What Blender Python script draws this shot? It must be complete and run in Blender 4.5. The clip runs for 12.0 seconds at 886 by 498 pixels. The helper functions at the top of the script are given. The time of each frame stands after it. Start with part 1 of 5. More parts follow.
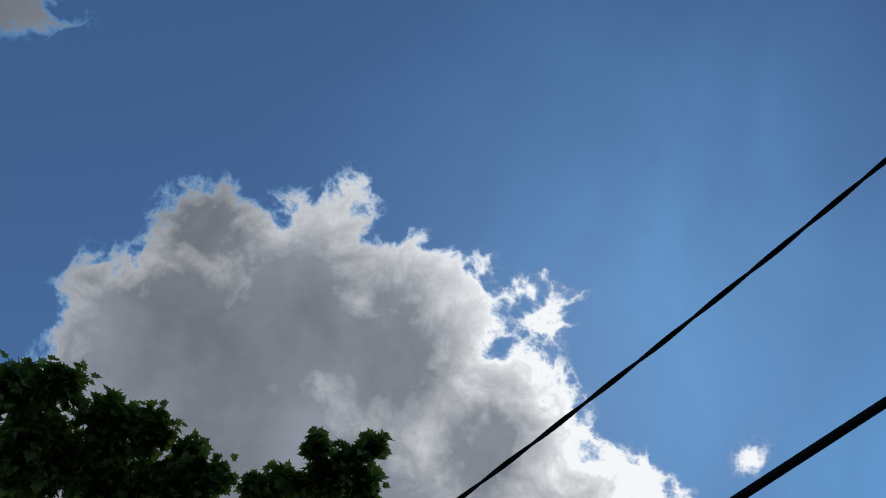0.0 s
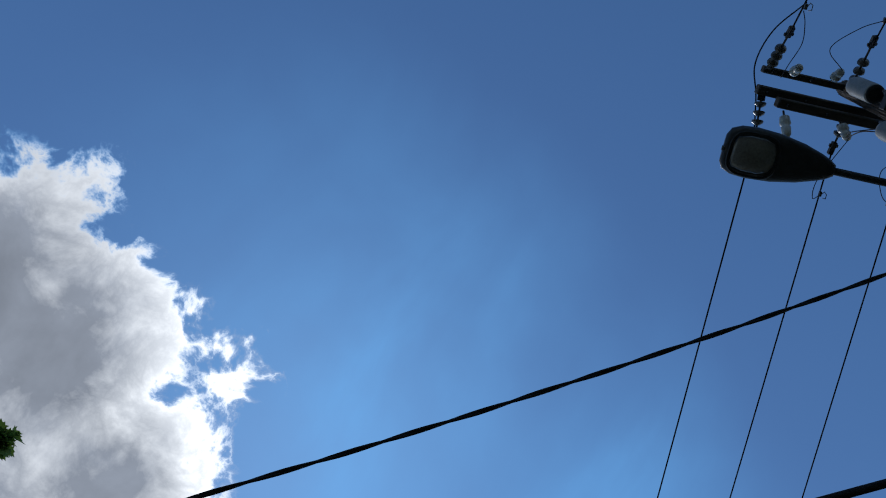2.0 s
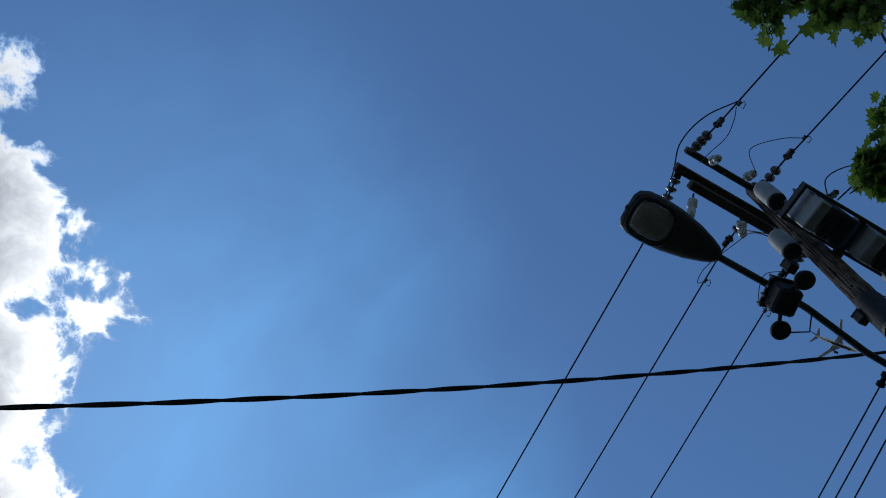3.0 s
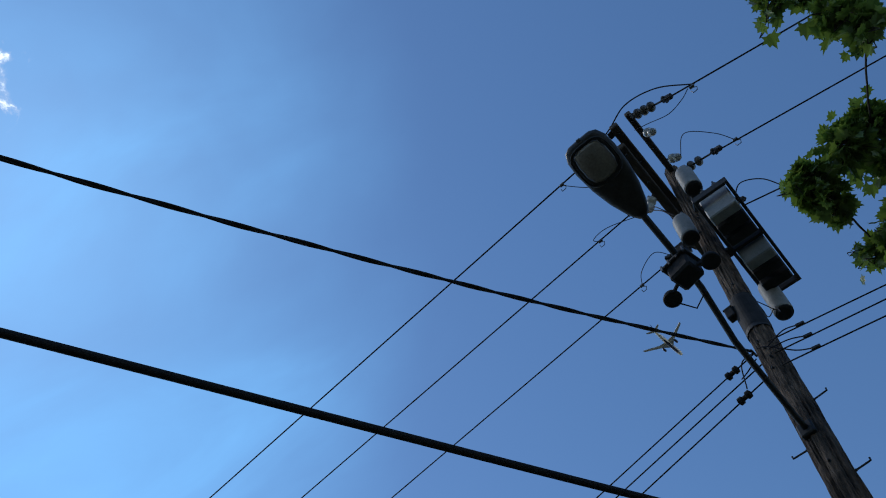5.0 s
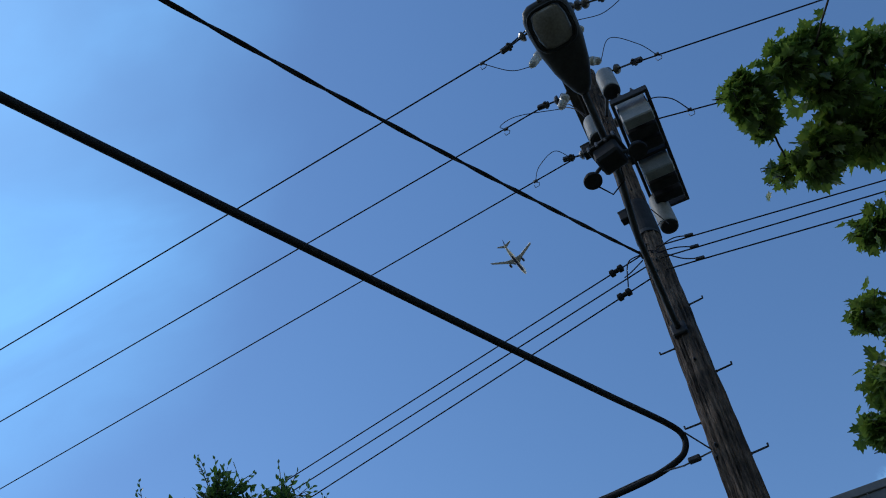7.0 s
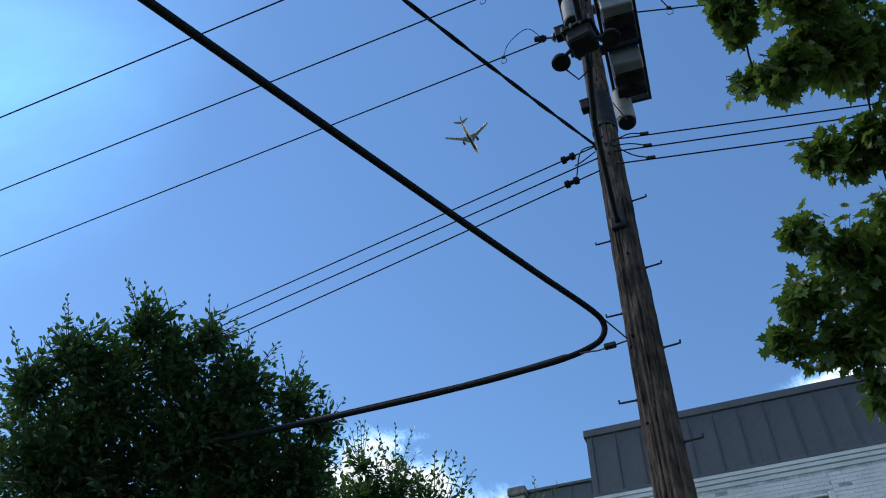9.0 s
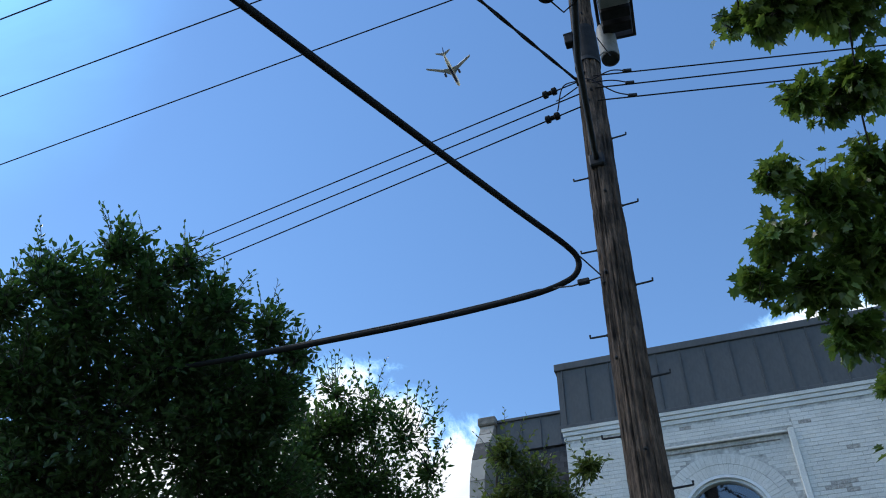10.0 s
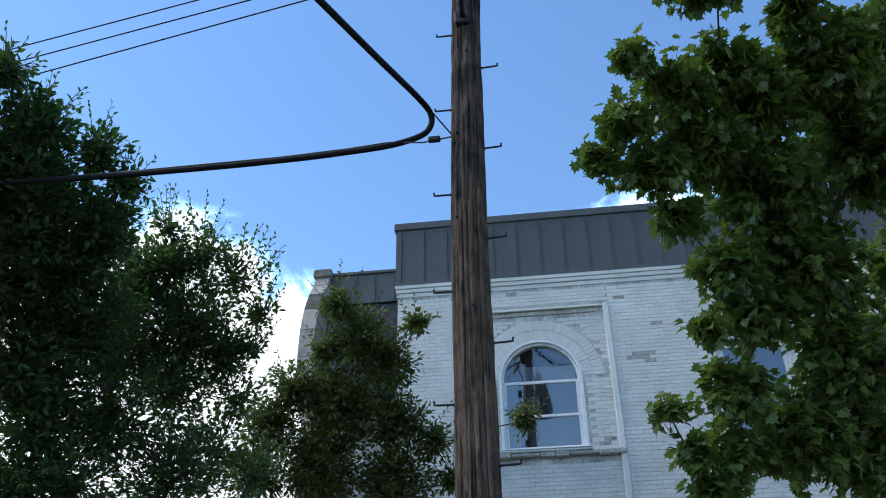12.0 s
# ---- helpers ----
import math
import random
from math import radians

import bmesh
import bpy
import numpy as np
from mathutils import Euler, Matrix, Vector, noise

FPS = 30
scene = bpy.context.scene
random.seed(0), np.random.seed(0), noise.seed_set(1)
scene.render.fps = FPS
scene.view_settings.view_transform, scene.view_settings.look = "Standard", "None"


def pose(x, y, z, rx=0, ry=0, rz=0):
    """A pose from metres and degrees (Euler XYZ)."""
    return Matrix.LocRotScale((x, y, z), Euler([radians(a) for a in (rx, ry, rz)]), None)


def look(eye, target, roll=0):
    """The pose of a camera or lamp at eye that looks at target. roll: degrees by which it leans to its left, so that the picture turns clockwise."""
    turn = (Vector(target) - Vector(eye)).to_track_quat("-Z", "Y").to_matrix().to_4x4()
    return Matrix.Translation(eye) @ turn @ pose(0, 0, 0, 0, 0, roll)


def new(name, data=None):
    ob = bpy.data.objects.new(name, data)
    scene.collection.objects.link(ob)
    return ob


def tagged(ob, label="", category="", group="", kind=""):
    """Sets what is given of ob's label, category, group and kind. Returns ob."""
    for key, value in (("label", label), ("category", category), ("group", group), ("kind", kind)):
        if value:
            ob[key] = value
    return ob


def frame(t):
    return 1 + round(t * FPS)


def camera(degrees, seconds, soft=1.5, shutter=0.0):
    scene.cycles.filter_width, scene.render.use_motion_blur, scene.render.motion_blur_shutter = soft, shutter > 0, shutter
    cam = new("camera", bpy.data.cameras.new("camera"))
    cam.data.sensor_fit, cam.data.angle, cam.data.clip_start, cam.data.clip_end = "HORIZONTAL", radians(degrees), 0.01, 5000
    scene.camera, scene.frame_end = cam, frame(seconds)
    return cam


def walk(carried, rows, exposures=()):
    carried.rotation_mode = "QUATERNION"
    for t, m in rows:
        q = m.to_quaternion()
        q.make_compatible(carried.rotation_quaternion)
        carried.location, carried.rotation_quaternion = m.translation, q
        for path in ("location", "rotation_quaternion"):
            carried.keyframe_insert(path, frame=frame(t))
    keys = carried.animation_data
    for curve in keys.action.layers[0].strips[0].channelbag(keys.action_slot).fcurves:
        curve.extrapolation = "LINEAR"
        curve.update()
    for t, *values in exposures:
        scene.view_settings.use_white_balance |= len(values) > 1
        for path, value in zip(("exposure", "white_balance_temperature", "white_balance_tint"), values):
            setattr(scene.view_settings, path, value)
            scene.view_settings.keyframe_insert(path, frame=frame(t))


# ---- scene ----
cam = camera(56.4, 12.0, soft=1.05)

PATH = [
    (0, (1.668, -5.382, 1.819), (0.843, -5.956, 3.549), 12.21),
    (0.5, (1.674, -5.463, 1.804), (0.898, -5.861, 3.604), 12.69),
    (1, (1.667, -5.523, 1.800), (0.916, -5.763, 3.638), 10.92),
    (1.5, (1.690, -5.514, 1.810), (0.930, -5.598, 3.658), 6.31),
    (2, (1.666, -5.522, 1.808), (0.928, -5.460, 3.666), 2.15),
    (2.5, (1.645, -5.449, 1.829), (0.962, -5.277, 3.701), 0.74),
    (3, (1.605, -5.420, 1.813), (0.938, -5.134, 3.676), 0.67),
    (3.2, (1.585, -5.378, 1.837), (0.914, -5.057, 3.694), 1.63),
    (4.8, (1.294, -5.592, 1.744), (0.623, -4.979, 3.526), 1.01),
    (5, (1.259, -5.612, 1.747), (0.581, -4.980, 3.520), 0.81),
    (5.5, (1.108, -5.579, 1.718), (0.421, -4.914, 3.474), 1.6),
    (6, (0.921, -5.53, 1.731), (0.277, -4.748, 3.457), -1.3),
    (6.5, (0.744, -5.548, 1.737), (0.181, -4.64, 3.428), -4.7),
    (7, (0.66, -5.599, 1.714), (0.095, -4.588, 3.345), -3.7),
    (7.5, (0.62, -5.624, 1.686), (0.042, -4.523, 3.252), -1.7),
    (9.5, (0.637, -5.567, 1.655), (0.076, -4.229, 3.033), 0.7),
    (10, (0.634, -5.57, 1.648), (0.078, -4.167, 2.961), 0.7),
    (10.5, (0.623, -5.547, 1.638), (0.095, -4.079, 2.89), 0.2),
    (11, (0.606, -5.503, 1.639), (0.173, -3.952, 2.825), -1.0),
    (11.5, (0.612, -5.491, 1.631), (0.299, -3.866, 2.754), -1.4),
    (12, (0.608, -5.482, 1.615), (0.355, -3.793, 2.655), -0.9),
]
walk(cam, [(t, look(eye, target, roll)) for t, eye, target, roll in PATH], exposures=[(0.0, -0.95, 6250, 10), (1.0, -0.6, 6050, 10), (2.0, -0.65, 6000, 10), (3.2, -0.48, 6150, 10), (5.0, -0.12, 6450, 10), (5.5, -0.22, 6500, 10), (6.5, -0.05, 6500, 10), (7.5, 0.25, 6500, 10), (9.5, 0.55, 6550, 10), (12.0, 0.97, 6750, 10)])

# ---- sky and sun ----
SUN_DIR = Vector((-0.60, -0.12, 0.79)).normalized()
world = bpy.data.worlds.new("sky")
scene.world = world
world.use_nodes = True
wn = world.node_tree
sky = wn.nodes.new("ShaderNodeTexSky")
sky.sky_type = "NISHITA"
sky.sun_disc = False
sky.sun_elevation = math.asin(SUN_DIR.z)
sky.sun_rotation = math.atan2(SUN_DIR.x, SUN_DIR.y)
sky.altitude = 200
sky.air_density = 1.0
sky.dust_density = 0.07
sky.ozone_density = 2.0
wn.nodes["Background"].inputs["Strength"].default_value = 0.15
vivid = wn.nodes.new("ShaderNodeHueSaturation")
vivid.inputs["Saturation"].default_value = 1.15
wn.links.new(sky.outputs["Color"], vivid.inputs["Color"])
wn.links.new(vivid.outputs["Color"], wn.nodes["Background"].inputs["Color"])

sun_data = bpy.data.lights.new("sun", "SUN")
sun_data.energy = 1.6
sun_data.angle = radians(10)
sun_data.color = (1.0, 0.95, 0.88)
sun = new("sun", sun_data)
sun.matrix_world = look((0, 0, 40), Vector((0, 0, 40)) - SUN_DIR)


# ---- materials ----
def links(nt, a, ao, b, bi):
    nt.links.new(a.outputs[ao], b.inputs[bi])


def ramp_node(nt, stops):
    r = nt.nodes.new("ShaderNodeValToRGB")
    while len(r.color_ramp.elements) < len(stops):
        r.color_ramp.elements.new(0.5)
    for e, (p, c) in zip(r.color_ramp.elements, stops):
        e.position, e.color = p, (*c, 1)
    return r


def surface(name, dark, light, rough=0.7, metal=0.0, scale=8.0, stretch=(1, 1, 1), bump=0.3, fine=60.0, vary=0.0, spec=0.4, bump_dist=0.01):
    """Two scales of noise between two colours, with relief; vary: how much pieces differ."""
    m = bpy.data.materials.new(name)
    m.use_nodes = True
    nt = m.node_tree
    bsdf = nt.nodes["Principled BSDF"]
    co = nt.nodes.new("ShaderNodeTexCoord")
    mp = nt.nodes.new("ShaderNodeMapping")
    mp.inputs["Scale"].default_value = stretch
    links(nt, co, "Object", mp, "Vector")
    n1 = nt.nodes.new("ShaderNodeTexNoise")
    n1.inputs["Scale"].default_value, n1.inputs["Detail"].default_value = scale, 6
    n2 = nt.nodes.new("ShaderNodeTexNoise")
    n2.inputs["Scale"].default_value, n2.inputs["Detail"].default_value = fine, 4
    links(nt, mp, "Vector", n1, "Vector")
    links(nt, mp, "Vector", n2, "Vector")
    mix = nt.nodes.new("ShaderNodeMath")
    mix.operation = "MULTIPLY_ADD"
    mix.inputs[1].default_value, mix.inputs[2].default_value = 0.4, 0.0
    links(nt, n2, "Fac", mix, 0)
    add = nt.nodes.new("ShaderNodeMath")
    add.operation = "MULTIPLY_ADD"
    add.inputs[1].default_value = 0.6
    links(nt, n1, "Fac", add, 0)
    links(nt, mix, 0, add, 2)
    out = add
    if vary:
        oi = nt.nodes.new("ShaderNodeObjectInfo")
        ge = nt.nodes.new("ShaderNodeNewGeometry")
        s = nt.nodes.new("ShaderNodeMath")
        links(nt, oi, "Random", s, 0)
        links(nt, ge, "Random Per Island", s, 1)
        fr = nt.nodes.new("ShaderNodeMath")
        fr.operation = "FRACT"
        links(nt, s, 0, fr, 0)
        sub = nt.nodes.new("ShaderNodeMath")
        sub.operation = "SUBTRACT"
        sub.inputs[1].default_value = 0.5
        links(nt, fr, 0, sub, 0)
        out = nt.nodes.new("ShaderNodeMath")
        out.operation = "MULTIPLY_ADD"
        out.inputs[1].default_value = vary
        links(nt, sub, 0, out, 0)
        links(nt, add, 0, out, 2)
    r = ramp_node(nt, [(0.32, dark), (0.68, light)])
    links(nt, out, 0, r, "Fac")
    links(nt, r, "Color", bsdf, "Base Color")
    bsdf.inputs["Roughness"].default_value = rough
    bsdf.inputs["Metallic"].default_value = metal
    bsdf.inputs["Specular IOR Level"].default_value = spec
    if bump:
        b = nt.nodes.new("ShaderNodeBump")
        b.inputs["Strength"].default_value, b.inputs["Distance"].default_value = bump, bump_dist
        links(nt, add, 0, b, "Height")
        links(nt, b, "Normal", bsdf, "Normal")
    return m


def leaf_material(name, dark, light, through_green):
    m = bpy.data.materials.new(name)
    m.use_nodes = True
    nt = m.node_tree
    bsdf = nt.nodes["Principled BSDF"]
    ge = nt.nodes.new("ShaderNodeNewGeometry")
    oi = nt.nodes.new("ShaderNodeObjectInfo")
    s = nt.nodes.new("ShaderNodeMath")
    links(nt, oi, "Random", s, 0)
    links(nt, ge, "Random Per Island", s, 1)
    fr = nt.nodes.new("ShaderNodeMath")
    fr.operation = "FRACT"
    links(nt, s, 0, fr, 0)
    r = ramp_node(nt, [(0.0, dark), (0.8, light), (1.0, [c * 1.3 for c in light])])
    links(nt, fr, 0, r, "Fac")
    links(nt, r, "Color", bsdf, "Base Color")
    bsdf.inputs["Roughness"].default_value = 0.38
    bsdf.inputs["Specular IOR Level"].default_value = 0.5
    tr = nt.nodes.new("ShaderNodeBsdfTranslucent")
    tr.inputs["Color"].default_value = (*through_green, 1)
    mx = nt.nodes.new("ShaderNodeMixShader")
    mx.inputs[0].default_value = 0.35
    links(nt, bsdf, 0, mx, 1)
    links(nt, tr, 0, mx, 2)
    links(nt, mx, 0, nt.nodes["Material Output"], "Surface")
    return m


WOOD = surface("weathered pole wood", (0.036, 0.026, 0.020), (0.18, 0.127, 0.096), 0.9, 0, 9, (4, 4, 0.5), 1.0, 36, bump_dist=0.03)
wt = WOOD.node_tree
base_in = wt.nodes["Principled BSDF"].inputs["Base Color"]
grain = base_in.links[0].from_socket
knots = wt.nodes.new("ShaderNodeTexVoronoi")
knots.inputs["Scale"].default_value = 1.0
km = wt.nodes.new("ShaderNodeMapping")
km.inputs["Scale"].default_value = (15, 15, 3.4)
kc = wt.nodes.new("ShaderNodeTexCoord")
links(wt, kc, "Object", km, "Vector")
links(wt, km, "Vector", knots, "Vector")
kr = ramp_node(wt, [(0.12, (0.12, 0.10, 0.09)), (0.30, (1, 1, 1))])
links(wt, knots, "Distance", kr, "Fac")
blot = wt.nodes.new("ShaderNodeTexNoise")
blot.inputs["Scale"].default_value, blot.inputs["Detail"].default_value = 4.6, 9
links(wt, kc, "Object", blot, "Vector")
br = ramp_node(wt, [(0.36, (0.30, 0.26, 0.24)), (0.58, (1.15, 1.10, 1.06))])
links(wt, blot, "Fac", br, "Fac")
for tone in (kr, br):
    mul = wt.nodes.new("ShaderNodeMix")
    mul.data_type, mul.blend_type = "RGBA", "MULTIPLY"
    mul.inputs["Factor"].default_value = 0.8
    wt.links.new(grain, mul.inputs["A"])
    links(wt, tone, "Color", mul, "B")
    grain = mul.outputs["Result"]
wt.links.new(grain, base_in)
ARM_WOOD = surface("dark crossarm wood", (0.02, 0.017, 0.015), (0.07, 0.055, 0.045), 0.85, 0, 8, (3, 0.5, 3), 0.5)
RUBBER = surface("black cable sheath", (0.006, 0.006, 0.007), (0.014, 0.014, 0.015), 0.75, 0, 20, bump=0.2, spec=0.2)
CONDUCTOR = surface("dark weathered conductor", (0.008, 0.007, 0.010), (0.025, 0.02, 0.026), 0.7, 0.0, 30, bump=0.2, spec=0.2)
STEEL = surface("dull galvanised steel", (0.06, 0.06, 0.065), (0.16, 0.16, 0.17), 0.55, 0.7, 25, bump=0.2)
DARK_STEEL = surface("dark steel", (0.012, 0.012, 0.014), (0.035, 0.035, 0.039), 0.65, 0.15, 20, bump=0.2)
PORCELAIN = surface("brown grey porcelain", (0.03, 0.027, 0.027), (0.10, 0.09, 0.09), 0.3, 0, 10, bump=0.05)
CERAMIC = surface("pale ceramic", (0.25, 0.25, 0.25), (0.45, 0.45, 0.44), 0.35, 0, 10, bump=0.05)
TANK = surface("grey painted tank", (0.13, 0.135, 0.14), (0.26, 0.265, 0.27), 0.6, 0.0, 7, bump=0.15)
# near-black for dark fittings; on the pale tanks it stands in for shade
DARK_OR_SHADED = surface("near-black surface, also for shaded tank parts", (0.010, 0.010, 0.012), (0.028, 0.028, 0.031), 0.75, 0.0, 9, bump=0.15, spec=0.2)
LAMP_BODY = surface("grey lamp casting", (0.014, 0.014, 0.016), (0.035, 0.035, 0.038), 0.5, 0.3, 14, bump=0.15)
LAMP_LENS = surface("dusty prismatic lens", (0.09, 0.08, 0.07), (0.20, 0.185, 0.17), 0.25, 0, 6, bump=0.3, spec=0.6)
PAINT = surface("white painted brick", (0.53, 0.525, 0.50), (0.77, 0.76, 0.73), 0.75, 0, 1.3, (1, 1, 1), 0.6, 40, vary=0.10, bump_dist=0.008)
PAINT_BACK = surface("painted mortar", (0.20, 0.195, 0.185), (0.72, 0.715, 0.69), 0.85, 0, 3.1, bump=0.5, fine=17)
STAIN = surface("bare weathered brick", (0.14, 0.125, 0.115), (0.55, 0.53, 0.50), 0.9, 0, 14, bump=0.6)
TRIM_WHITE = surface("white window paint", (0.62, 0.64, 0.66), (0.78, 0.80, 0.82), 0.5, 0, 8, bump=0.1)
SHEET_METAL = surface("dark grey standing seam sheet", (0.075, 0.077, 0.08), (0.115, 0.117, 0.12), 0.55, 0.2, 1.5, (1, 1, 0.4), 0.08, 20)
STONE = surface("grey coping stone", (0.09, 0.082, 0.074), (0.40, 0.365, 0.32), 0.9, 0, 4, bump=0.6, vary=0.55)
SHINGLE = surface("dark roof shingle", (0.03, 0.03, 0.033), (0.08, 0.08, 0.085), 0.9, 0, 10, bump=0.5, vary=0.3)
INTERIOR = surface("dim room wall", (0.05, 0.05, 0.055), (0.09, 0.09, 0.10), 0.9, 0, 2, bump=0.0)
CURTAIN = surface("pale blind", (0.42, 0.44, 0.46), (0.56, 0.58, 0.60), 0.9, 0, 3, (1, 1, 0.2), 0.1)
GROUND = surface("patchy ground", (0.05, 0.06, 0.035), (0.13, 0.13, 0.09), 0.95, 0, 0.4, bump=0.4, fine=9)
BARK = surface("tree bark", (0.025, 0.02, 0.016), (0.09, 0.075, 0.06), 0.9, 0, 12, (2, 2, 0.4), 0.8, 50)
LEAF_MAPLE = leaf_material("maple leaf", (0.04, 0.068, 0.02), (0.13, 0.19, 0.05), (0.20, 0.31, 0.045))
LEAF_PEAR = leaf_material("narrow leaf", (0.025, 0.05, 0.02), (0.06, 0.11, 0.035), (0.09, 0.2, 0.04))
LEAF_YOUNG = leaf_material("young narrow leaf", (0.035, 0.065, 0.02), (0.085, 0.14, 0.04), (0.13, 0.25, 0.05))
LEAF_VINE = leaf_material("vine leaf", (0.045, 0.06, 0.018), (0.12, 0.145, 0.04), (0.17, 0.23, 0.045))
PLANE_WHITE = surface("aircraft white", (0.70, 0.71, 0.73), (0.80, 0.80, 0.82), 0.35, 0, 0.2, bump=0.0)
PLANE_BLUE = surface("aircraft dark blue", (0.02, 0.03, 0.08), (0.03, 0.045, 0.11), 0.35, 0, 0.2, bump=0.0)
PLANE_GREY = surface("aircraft grey", (0.46, 0.50, 0.57), (0.56, 0.60, 0.67), 0.45, 0.0, 0.2, bump=0.0)

GLASS = bpy.data.materials.new("window glass")
GLASS.use_nodes = True
g = GLASS.node_tree
gb = g.nodes["Principled BSDF"]
gb.inputs["Base Color"].default_value = (0.02, 0.025, 0.03, 1)
gb.inputs["Roughness"].default_value = 0.03
gb.inputs["Specular IOR Level"].default_value = 0.8
gt = g.nodes.new("ShaderNodeBsdfTransparent")
gt.inputs["Color"].default_value = (0.75, 0.8, 0.82, 1)
gm = g.nodes.new("ShaderNodeMixShader")
gm.inputs[0].default_value = 0.62
links(g, gt, 0, gm, 2)
links(g, gb, 0, gm, 1)
gloss = g.nodes.new("ShaderNodeBsdfGlossy")
gloss.inputs["Roughness"].default_value = 0.02
double = g.nodes.new("ShaderNodeMixShader")
double.inputs[0].default_value = 0.18
links(g, gm, 0, double, 1)
links(g, gloss, 0, double, 2)
links(g, double, 0, g.nodes["Material Output"], "Surface")


# ---- mesh tools ----
class Geo:
    """Collects vertices and faces of one mesh."""

    def __init__(self):
        self.v, self.f = [], []

    def add(self, verts, faces):
        n = len(self.v)
        self.v += [tuple(p) for p in verts]
        self.f += [tuple(i + n for i in face) for face in faces]
        return self

    def box(self, lo, hi, m=None, chamfer=0.0):
        (x0, y0, z0), (x1, y1, z1) = lo, hi
        c = chamfer
        if c:
            pts, faces = [], []
            for z, d in ((z0, c), (z0 + c, 0), (z1 - c, 0), (z1, c)):
                pts += [(x0 + d, y0 + c, z), (x0 + c, y0 + d, z), (x1 - c, y0 + d, z), (x1 - d, y0 + c, z),
                        (x1 - d, y1 - c, z), (x1 - c, y1 - d, z), (x0 + c, y1 - d, z), (x0 + d, y1 - c, z)]
            for k in range(3):
                faces += [(8 * k + i, 8 * k + (i + 1) % 8, 8 * k + 8 + (i + 1) % 8, 8 * k + 8 + i) for i in range(8)]
            faces += [tuple(range(7, -1, -1)), tuple(range(24, 32))]
        else:
            pts = [(x, y, z) for z in (z0, z1) for x, y in ((x0, y0), (x1, y0), (x1, y1), (x0, y1))]
            faces = [(3, 2, 1, 0), (4, 5, 6, 7), (0, 1, 5, 4), (1, 2, 6, 5), (2, 3, 7, 6), (3, 0, 4, 7)]
        if m is not None:
            pts = [m @ Vector(p) for p in pts]
        return self.add(pts, faces)

    def tube(self, pts, radii, seg=8, caps=True):
        pts = [Vector(p) for p in pts]
        if not hasattr(radii, "__len__"):
            radii = [radii] * len(pts)
        verts, faces = [], []
        up = Vector((0, 0, 1)) if abs((pts[1] - pts[0]).normalized().z) < 0.9 else Vector((0, 1, 0))
        for i, p in enumerate(pts):
            d = (pts[min(i + 1, len(pts) - 1)] - pts[max(i - 1, 0)]).normalized()
            s = d.cross(up).normalized()
            up = s.cross(d).normalized()
            for k in range(seg):
                a = 2 * math.pi * k / seg
                verts.append(p + radii[i] * (math.cos(a) * s + math.sin(a) * up))
        for i in range(len(pts) - 1):
            faces += [(i * seg + k, i * seg + (k + 1) % seg, (i + 1) * seg + (k + 1) % seg, (i + 1) * seg + k) for k in range(seg)]
        if caps:
            faces += [tuple(range(seg - 1, -1, -1)), tuple(range((len(pts) - 1) * seg, len(pts) * seg))]
        return self.add(verts, faces)

    def lathe(self, profile, m=None, seg=20):
        """Profile rows of (radius, height) turned about z."""
        verts, faces = [], []
        for r, z in profile:
            verts += [Vector((r * math.cos(2 * math.pi * k / seg), r * math.sin(2 * math.pi * k / seg), z)) for k in range(seg)]
        for i in range(len(profile) - 1):
            faces += [(i * seg + k, i * seg + (k + 1) % seg, (i + 1) * seg + (k + 1) % seg, (i + 1) * seg + k) for k in range(seg)]
        faces += [tuple(range(seg - 1, -1, -1)), tuple(range((len(profile) - 1) * seg, len(profile) * seg))]
        if m is not None:
            verts = [m @ p for p in verts]
        return self.add(verts, faces)

    def mesh(self, name, material, smooth=False):
        me = bpy.data.meshes.new(name)
        me.from_pydata(self.v, [], self.f)
        me.materials.append(material)
        if smooth:
            me.shade_smooth()
        me.update()
        return me


def part(name, geo, material, parent=None, label="", smooth=False):
    ob = new(name, geo.mesh(name, material, smooth))
    if parent is not None:
        ob.parent = parent
    return tagged(ob, label)


def thing(name, label, category, at=(0, 0, 0), group="", kind="", rz=0):
    ob = new(name)
    ob.matrix_world = pose(*at, 0, 0, rz)
    return tagged(ob, label, category, group, kind)


def sagging(a, b, sag, n=24):
    a, b = Vector(a), Vector(b)
    return [a.lerp(b, i / n) - Vector((0, 0, 4 * sag * (i / n) * (1 - i / n))) for i in range(n + 1)]


def aim(a, b):
    """A pose at a whose z points to b."""
    d = Vector(b) - Vector(a)
    return Matrix.Translation(a) @ d.to_track_quat("Z", "Y").to_matrix().to_4x4()


# ---- ground ----
gg = Geo()
N = 40
span = [-2500 * (abs(1 - 2 * i / N) ** 2.5) * (1 if i < N / 2 else -1) for i in range(N + 1)]
gg.add([(x, y, 0.0) for y in span for x in span], [(j * (N + 1) + i, j * (N + 1) + i + 1, (j + 1) * (N + 1) + i + 1, (j + 1) * (N + 1) + i) for j in range(N) for i in range(N)])
tagged(part("ground", gg, GROUND), "patchy dry grass and dirt ground", "ground", kind="structure")


